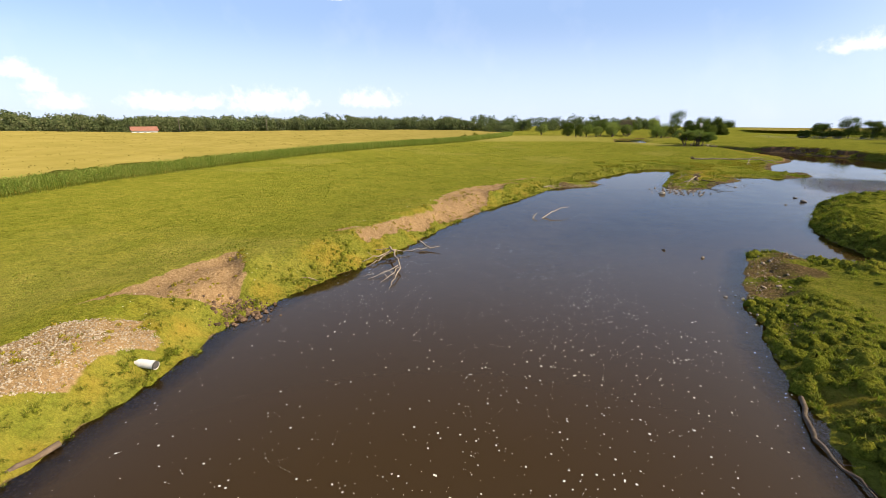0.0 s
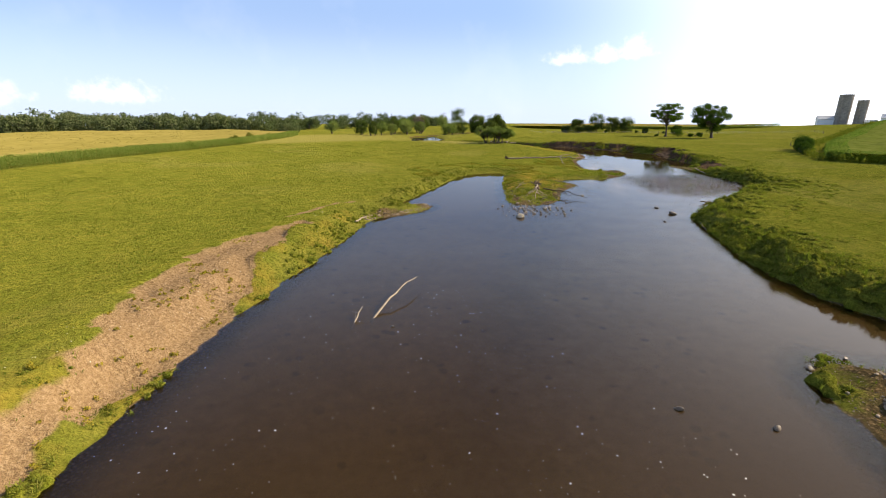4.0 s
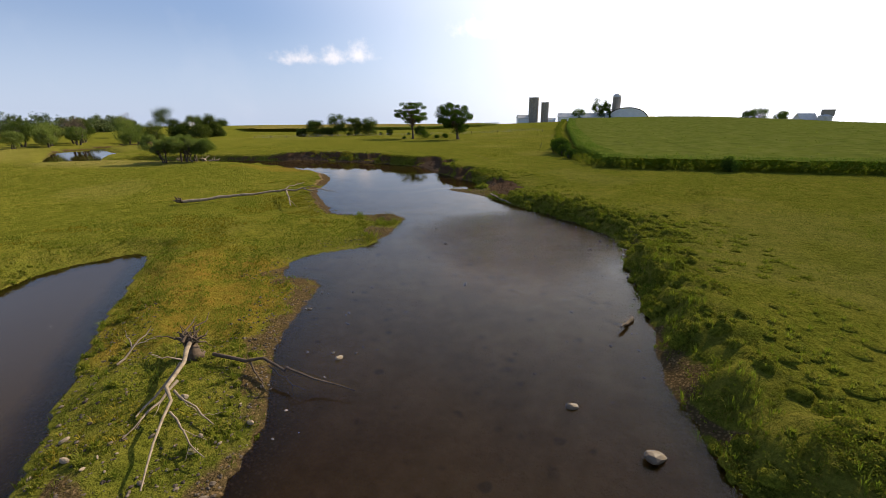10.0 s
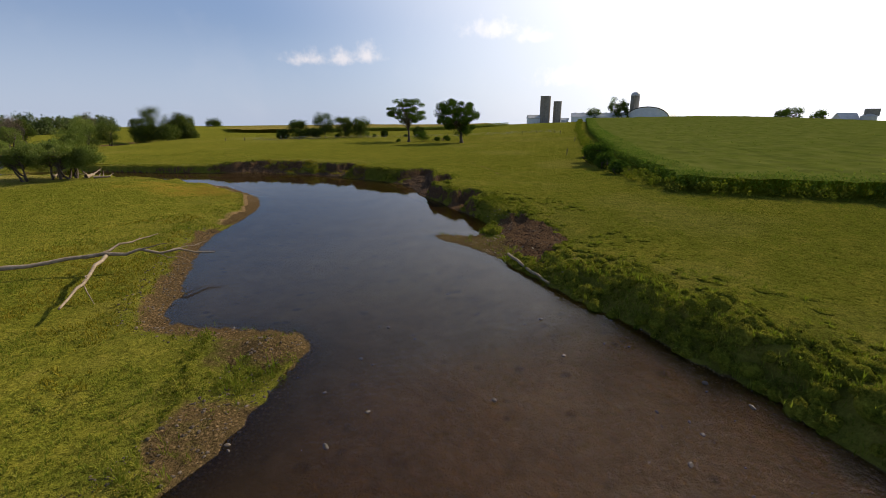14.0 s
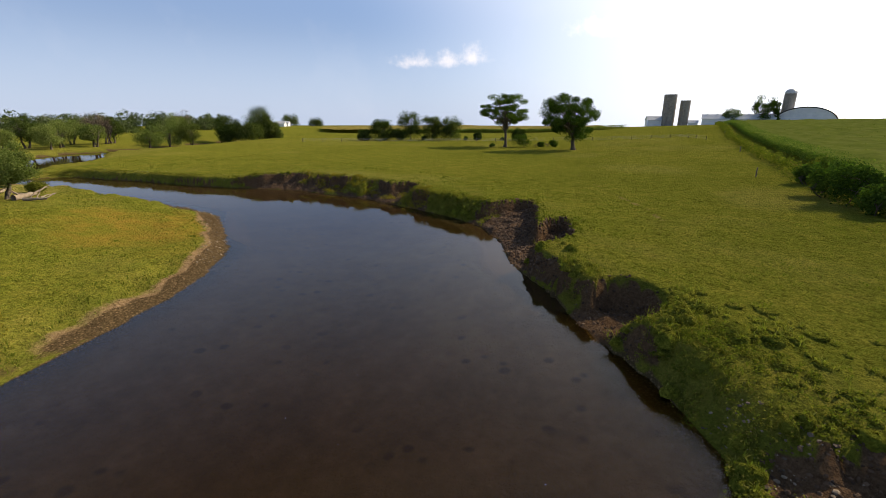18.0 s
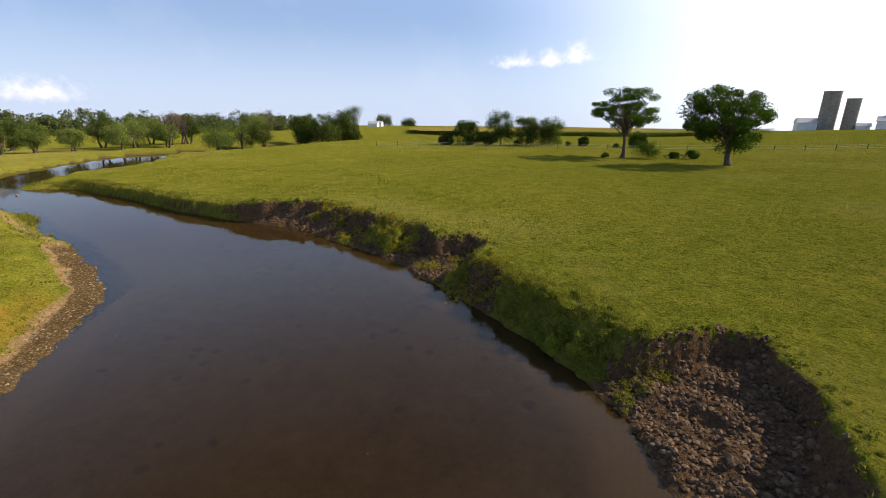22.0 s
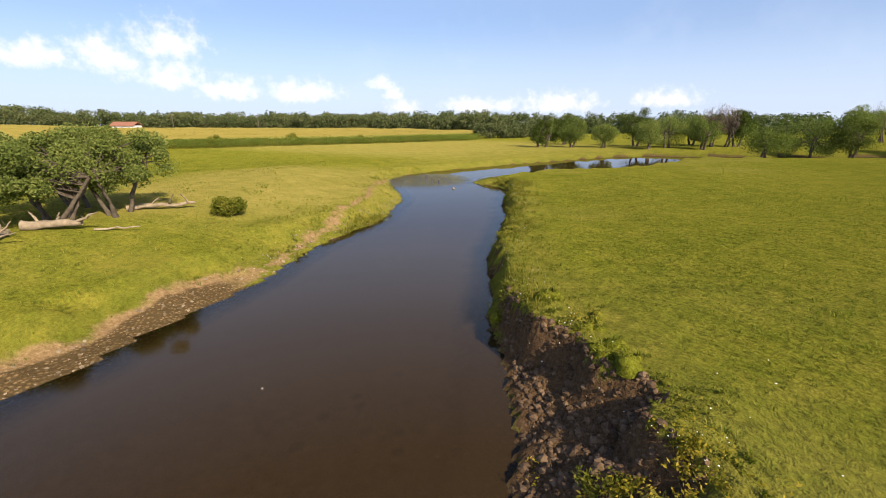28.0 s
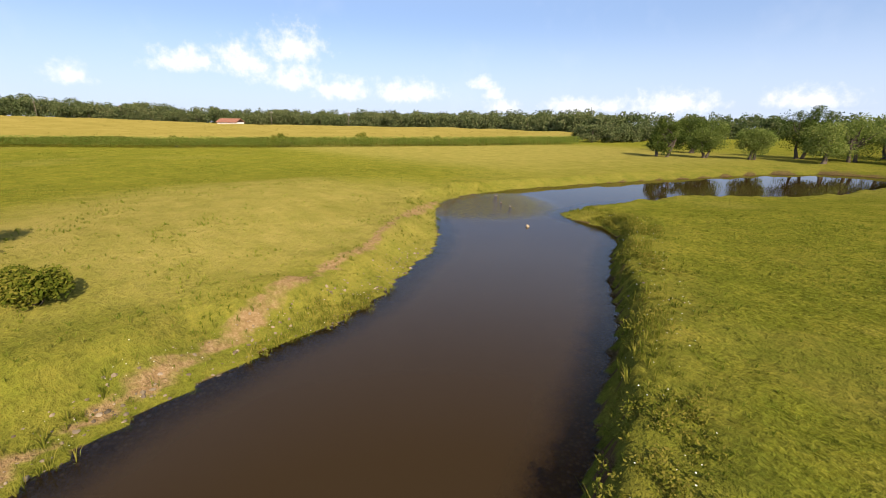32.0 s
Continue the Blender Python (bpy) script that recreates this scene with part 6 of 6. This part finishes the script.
rs = np.random.RandomState(700)
bare = np.clip(MUD + DIRT + GRAVEL, 0, 1)
n = 420000
p = np.column_stack([-24 + rs.rand(n) * 176, 2 + rs.rand(n) * 204])
dd = field_at(D, p[:, 0], p[:, 1])
ok = field_at(LAND, p[:, 0], p[:, 1]) & (dd > 0.5) & (rs.rand(n) > field_at(bare, p[:, 0], p[:, 1]) * 1.1)
patch = fractal(p[:, 0], p[:, 1], 0.3, 710) + 0.8 * fractal(p[:, 0], p[:, 1], 1.3, 713)
ok &= rs.rand(n) < 0.10 + 0.95 * smooth(patch, 0.0, 0.4)
p, patch, dd = p[ok][:46000], patch[ok][:46000], dd[ok][:46000]
tall = 0.035 + 0.085 * smooth(patch, 0.05, 0.6) + 0.035 * rs.rand(len(p)) + 0.05 * smooth(dd, 8, 2)
tufts("pasture_grass", np.column_stack([p, height(p[:, 0], p[:, 1])]), tall * 1.25, 0.9, 5, 0.016, GRASS, "short uneven grazed pasture grass", 720)
# rank growth on the banks
n = 260000
p = np.column_stack([-24 + rs.rand(n) * 176, 2 + rs.rand(n) * 204])
dd = field_at(D, p[:, 0], p[:, 1])
clump = fractal(p[:, 0], p[:, 1], 0.55, 730) + 0.7 * fractal(p[:, 0], p[:, 1], 1.9, 733)
ok = field_at(LAND, p[:, 0], p[:, 1]) & (dd > 0.1) & (dd < 4.5) & (rs.rand(n) > field_at(bare, p[:, 0], p[:, 1]) * 1.05) & (rs.rand(n) < (0.25 + 0.95 * smooth(clump, -0.2, 0.4)) * smooth(dd, 4.5, 2.2))
p, clump, dd = p[ok][:36000], clump[ok][:36000], dd[ok][:36000]
tall = (0.08 + 0.20 * smooth(clump, 0.0, 0.6) + 0.07 * rs.rand(len(p))) * (0.5 + 0.5 * smooth(dd, 4, 1.6))
tufts("bank_weeds", np.column_stack([p, height(p[:, 0], p[:, 1])]), tall, 0.8, 8, 0.010, WEEDS, "rank green weeds and grass along the banks", 740, "weeds")


def on_right(x, y):
    """Whether places lie nearer to the right bank's line than to the left's."""
    near = lambda line: np.min(np.hypot(x[:, None] - line[None, ::2, 0], y[:, None] - line[None, ::2, 1]), axis=1)
    return near(RIGHT_BANK) < near(LEFT_BANK)


def tussocks(name, places, size, rise, label, seed):
    """Low lumpy domes of turf, each an island of its own."""
    rs = np.random.RandomState(seed)
    rings, sides = 5, 9
    prof_r, prof_z = np.array([1.0, 0.93, 0.74, 0.42, 0.08]), np.array([-0.35, 0.35, 0.72, 0.93, 1.0])
    ang = np.arange(sides) * 2 * np.pi / sides
    n = len(places)
    turn = rs.rand(n, 1, 1) * 6.28
    r = prof_r[None, :, None] * (0.78 + 0.44 * rs.rand(n, rings, sides)) * size[:, None, None]
    lean = rs.normal(size=(n, 2)) * 0.15 * size[:, None]
    x = places[:, 0, None, None] + r * np.cos(ang + turn) * (0.8 + 0.5 * rs.rand(n, 1, 1)) + lean[:, 0, None, None] * prof_z[None, :, None]
    y = places[:, 1, None, None] + r * np.sin(ang + turn) + lean[:, 1, None, None] * prof_z[None, :, None]
    z = places[:, 2, None, None] + prof_z[None, :, None] * rise[:, None, None] * (0.75 + 0.5 * rs.rand(n, rings, sides))
    co = np.stack([x, y, z], -1).reshape(-1, 3)
    idx = np.arange(rings * sides).reshape(rings, sides)
    nxt = np.roll(idx, -1, axis=1)
    fa = np.stack([idx[:-1], nxt[:-1], nxt[1:], idx[1:]], -1).reshape(-1, 4)
    fa = (fa[None] + (np.arange(n) * rings * sides)[:, None, None]).reshape(-1, 4)
    return tagged(new(name, quad_mesh(name, co, fa, GROUND, True)), label, "grass", kind="stuff")


# tussocks mounded on the right bank, with rank grass growing out of them
n = 60000
p = np.column_stack([14 + rs.rand(n) * 128, 4 + rs.rand(n) * 158])
dd = field_at(D, p[:, 0], p[:, 1])
lumpy = fractal(p[:, 0], p[:, 1], 0.22, 760)
ok = field_at(LAND, p[:, 0], p[:, 1]) & (dd > 0.15) & (dd < 11.0) & (field_at(bare, p[:, 0], p[:, 1]) < 0.35)
p, dd, lumpy = p[ok], dd[ok], lumpy[ok]
ok = on_right(p[:, 0], p[:, 1]) & (rs.rand(len(p)) < (0.22 + 0.78 * smooth(dd, 7.0, 2.0)) * smooth(lumpy, -0.35, 0.1) * np.where(p[:, 1] > 100, 0.35, 1.0)) & ((p[:, 1] < 100) | (dd < 3.0))
p, dd = p[ok][:4700], dd[ok][:4700]
q = shore_places(1500, (-14, 18, 60, 110), 0.1, 2.0, rs)
q = q[(field_at(bare, q[:, 0], q[:, 1]) < 0.4) & (fractal(q[:, 0], q[:, 1], 0.35, 764) > -0.05)][:700, :2]
ditch = along(GULLY[:2], 0.12)
ditch = ditch + rs.normal(size=ditch.shape) * 0.9
p, dd = np.vstack([ditch, p, q]), np.concatenate([np.full(len(ditch), 4.0), dd, np.full(len(q), 3.2)])
size = (0.18 + 0.34 * rs.rand(len(p)) ** 1.6) * np.where(np.arange(len(p)) < len(p) - len(q), 1.0, 0.5)
rise = size * (0.45 + 0.5 * rs.rand(len(p))) * (0.28 + 0.9 * smooth(dd, 6.5, 1.5))
p3 = np.column_stack([p, height(p[:, 0], p[:, 1])])
tussocks("bank_tussocks", p3, size, rise, "mounded green tussocks on the shaded river bank", 761)
tops = np.repeat(p3, 4, axis=0) + np.column_stack([rs.normal(size=(len(p) * 4, 2)) * np.repeat(size, 4)[:, None] * 0.45, np.repeat(rise, 4) * 0.6])
tufts("tussock_grass", tops, np.repeat(0.10 + 0.16 * rs.rand(len(p)), 4), 1.0, 6, 0.016, GRASS, "rank grass growing out of the bank tussocks", 762)

# tall rank grass along the toe of the shaded bank, catching the light
p = shore_places(5200, (40, 40, 113, 100), 0.02, 2.4, rs)
p = p[(p[:, 0] - p[:, 1] > -14) & (fractal(p[:, 0], p[:, 1], 0.5, 734) > -0.12) & (field_at(GRAVEL, p[:, 0], p[:, 1]) < 0.5)]
tufts("toe_grass", p, 0.22 + 0.38 * rs.rand(len(p)) ** 2, 0.55, 9, 0.014, GRASS, "tall bright grass along the foot of the shaded bank", 735)
p = shore_places(2600, (112, 98, 140, 204), 0.02, 1.6, rs)
p = p[(fractal(p[:, 0], p[:, 1], 0.5, 736) > 0.02) & (field_at(MUD, p[:, 0], p[:, 1]) < 0.95) & (field_at(GRAVEL + DIRT, p[:, 0], p[:, 1]) < 0.3)]
tufts("cut_bank_grass", p, 0.2 + 0.35 * rs.rand(len(p)) ** 2, 0.7, 9, 0.014, WEEDS, "grass and weeds hanging over the cut bank", 737)


p = shore_places(14000, (46, 77, 101, 126), 0.5, 11.0, rs)
p = p[(fractal(p[:, 0], p[:, 1], 0.3, 766) > -0.12) & ~on_right(p[:, 0], p[:, 1]) & (field_at(GRAVEL, p[:, 0], p[:, 1]) < 0.45)]
rusty = fractal(p[:, 0], p[:, 1], 0.25, 767) > 0.12
tufts("point_grass", p[~rusty], 0.08 + 0.16 * rs.rand((~rusty).sum()) ** 1.5, 0.9, 6, 0.014, GRASS, "rough green grass on the low grassy point", 768)
tufts("rusty_grass", p[rusty], 0.10 + 0.18 * rs.rand(rusty.sum()) ** 1.5, 0.8, 6, 0.014, YELLOWWEED, "yellow and rust-tinged rank grass on the point", 769)


def weed_clumps(name, places, size, label, seed, mat=None):
    """Bushy broad-leaved weeds: small leaves in low mounds."""
    rs = np.random.RandomState(seed)
    n = len(places)
    c = np.repeat(places, 3, axis=0) + rs.normal(size=(n * 3, 3)) * np.array([0.5, 0.5, 0.2]) * np.repeat(size, 3)[:, None]
    c[:, 2] += np.repeat(size, 3) * 0.45
    quads = leaf_cloud(c, np.repeat(size, 3) * 0.6, n * 42, 0.045, rs, 0.85)
    return tagged(new(name, leaf_mesh(name, quads, mat or WEEDS)), label, "weeds", kind="stuff")


# low mounds of weeds on the lips and toes of the banks
p = shore_places(3400, (112, 92, 145, 204), 0.05, 2.2, rs)
p = p[fractal(p[:, 0], p[:, 1], 0.4, 745) > 0.0]
p = p[(field_at(MUD, p[:, 0], p[:, 1]) < 0.9) & (field_at(GRAVEL + DIRT, p[:, 0], p[:, 1]) < 0.3)]
weed_clumps("cut_bank_weeds", p, 0.16 + 0.22 * rs.rand(len(p)), "tangled weeds clothing the cut bank", 741)
p = shore_places(900, (133, 128, 143, 163), 0.4, 5.0, rs)
p = p[(field_at(collapsed, p[:, 0], p[:, 1]) > 0) & (field_at(MUD, p[:, 0], p[:, 1]) < 0.7) | (fractal(p[:, 0], p[:, 1], 0.5, 747) > 0.3)]
weed_clumps("slip_weeds", p, 0.22 + 0.25 * rs.rand(len(p)), "yellowing weeds on slumped turf below the cut bank", 743, YELLOWWEED)
p = np.column_stack([137.6 + rs.normal(size=90) * 0.7, 131.8 + rs.normal(size=90) * 1.0])
weed_clumps("buttress_weeds", np.column_stack([p, height(p[:, 0], p[:, 1])]), 0.22 + 0.25 * rs.rand(90), "tall yellowish weeds on a grassy buttress", 746, YELLOWWEED)
p = shore_places(9500, (40, 38, 122, 104), 0.05, 4.6, rs)
p = p[(fractal(p[:, 0], p[:, 1], 0.4, 748) > -0.05) & (field_at(MUD, p[:, 0], p[:, 1]) < 0.6) & (p[:, 0] - p[:, 1] > -14) & (field_at(GRAVEL, p[:, 0], p[:, 1]) < 0.4)]
weed_clumps("shaded_bank_weeds", p, (0.18 + 0.38 * rs.rand(len(p)) ** 2) * (0.6 + 0.5 * smooth(field_at(D, p[:, 0], p[:, 1]), 4.5, 1.5)), "mounded weeds on the shaded grassy bank", 744)
p = shore_places(2200, (-16, 10, 60, 110), 0.05, 3.4, rs)
p = p[(fractal(p[:, 0], p[:, 1], 0.4, 749) > 0.06) & (field_at(bare, p[:, 0], p[:, 1]) < 0.5)]
weed_clumps("sunny_bank_weeds", p, 0.12 + 0.16 * rs.rand(len(p)), "yellow-green weeds on the sunlit bank", 745)
p = shore_places(420, (-14, 20, 24, 82), 0.6, 7.0, rs, DIRT)
p = p[fractal(p[:, 0], p[:, 1], 0.5, 750) > 0.02]
weed_clumps("scar_weeds", p, 0.08 + 0.14 * rs.rand(len(p)), "dry yellow weeds growing on bare earth", 751, YELLOWWEED)
p = shore_places(260, (134, 120, 140, 130), 0.1, 3.0, rs)
weed_clumps("bulge_weeds", p, 0.14 + 0.22 * rs.rand(len(p)), "green weeds on a grassy bulge of the bank", 753)
rims = np.vstack([along(line, 0.16) for line in (NOTCH, LIP, SLIP_LIP)])
rims = rims + rs.normal(size=rims.shape) * 0.45
rims = rims[(field_at(MUD, rims[:, 0], rims[:, 1]) < 0.6) & field_at(LAND, rims[:, 0], rims[:, 1])]
weed_clumps("lip_weeds", np.column_stack([rims, height(rims[:, 0], rims[:, 1])]), 0.08 + 0.16 * rs.rand(len(rims)) ** 2, "weeds overhanging the broken lip of the bank", 752)
# big flowering clumps on the slumped turf
CLUMPS = [(137.2, 154.8, 0.7), (136.7, 150.9, 0.9), (137.8, 151.0, 0.9), (138.2, 150.0, 0.6), (137.4, 148.1, 0.7), (138.4, 148.6, 0.6), (136.3, 147.7, 0.5), (137.6, 145.9, 0.6), (138.8, 145.6, 0.8), (139.4, 144.9, 0.8), (136.5, 148.9, 0.5), (139.0, 143.4, 0.7), (138.2, 141.0, 0.8), (137.6, 137.4, 0.8), (138.6, 131.4, 0.9)]
heads = []
for x, y, r in CLUMPS:
    q = np.column_stack([x + rs.normal(size=16) * r * 0.5, y + rs.normal(size=16) * r * 0.5])
    q = np.column_stack([q, height(q[:, 0], q[:, 1]) + 0.1])
    weed_clumps("flowering_weeds", q, (0.20 + 0.22 * rs.rand(16)) * (0.7 + 0.4 * r), "tall yellow-green weeds flowering on slumped turf", 770 + int(10 * x), YELLOWWEED)
    f = q[rs.randint(16, size=22)] + np.column_stack([rs.normal(size=(22, 2)) * 0.22, 0.25 + 0.3 * rs.rand(22)])
    heads.append(f)
heads = np.vstack(heads)
pebbles("flower_heads", heads, 0.008 + 0.012 * rs.rand(len(heads)), PETAL, "pale flower heads over the slumped turf", 771, "flowers", 0.5)
# small white flowers
p = np.vstack([shore_places(260, (112, 158, 136, 200), 0.3, 2.2, rs), shore_places(200, (-14, 20, 24, 84), 1.5, 5.0, rs), shore_places(40, (134, 140, 146, 160), 2, 7, rs)])
p[:, 2] += 0.2
pebbles("white_flowers", p, 0.010 + 0.018 * rs.rand(len(p)), PETAL, "scattered small white wildflowers on the bank", 742, "flowers", 0.5)
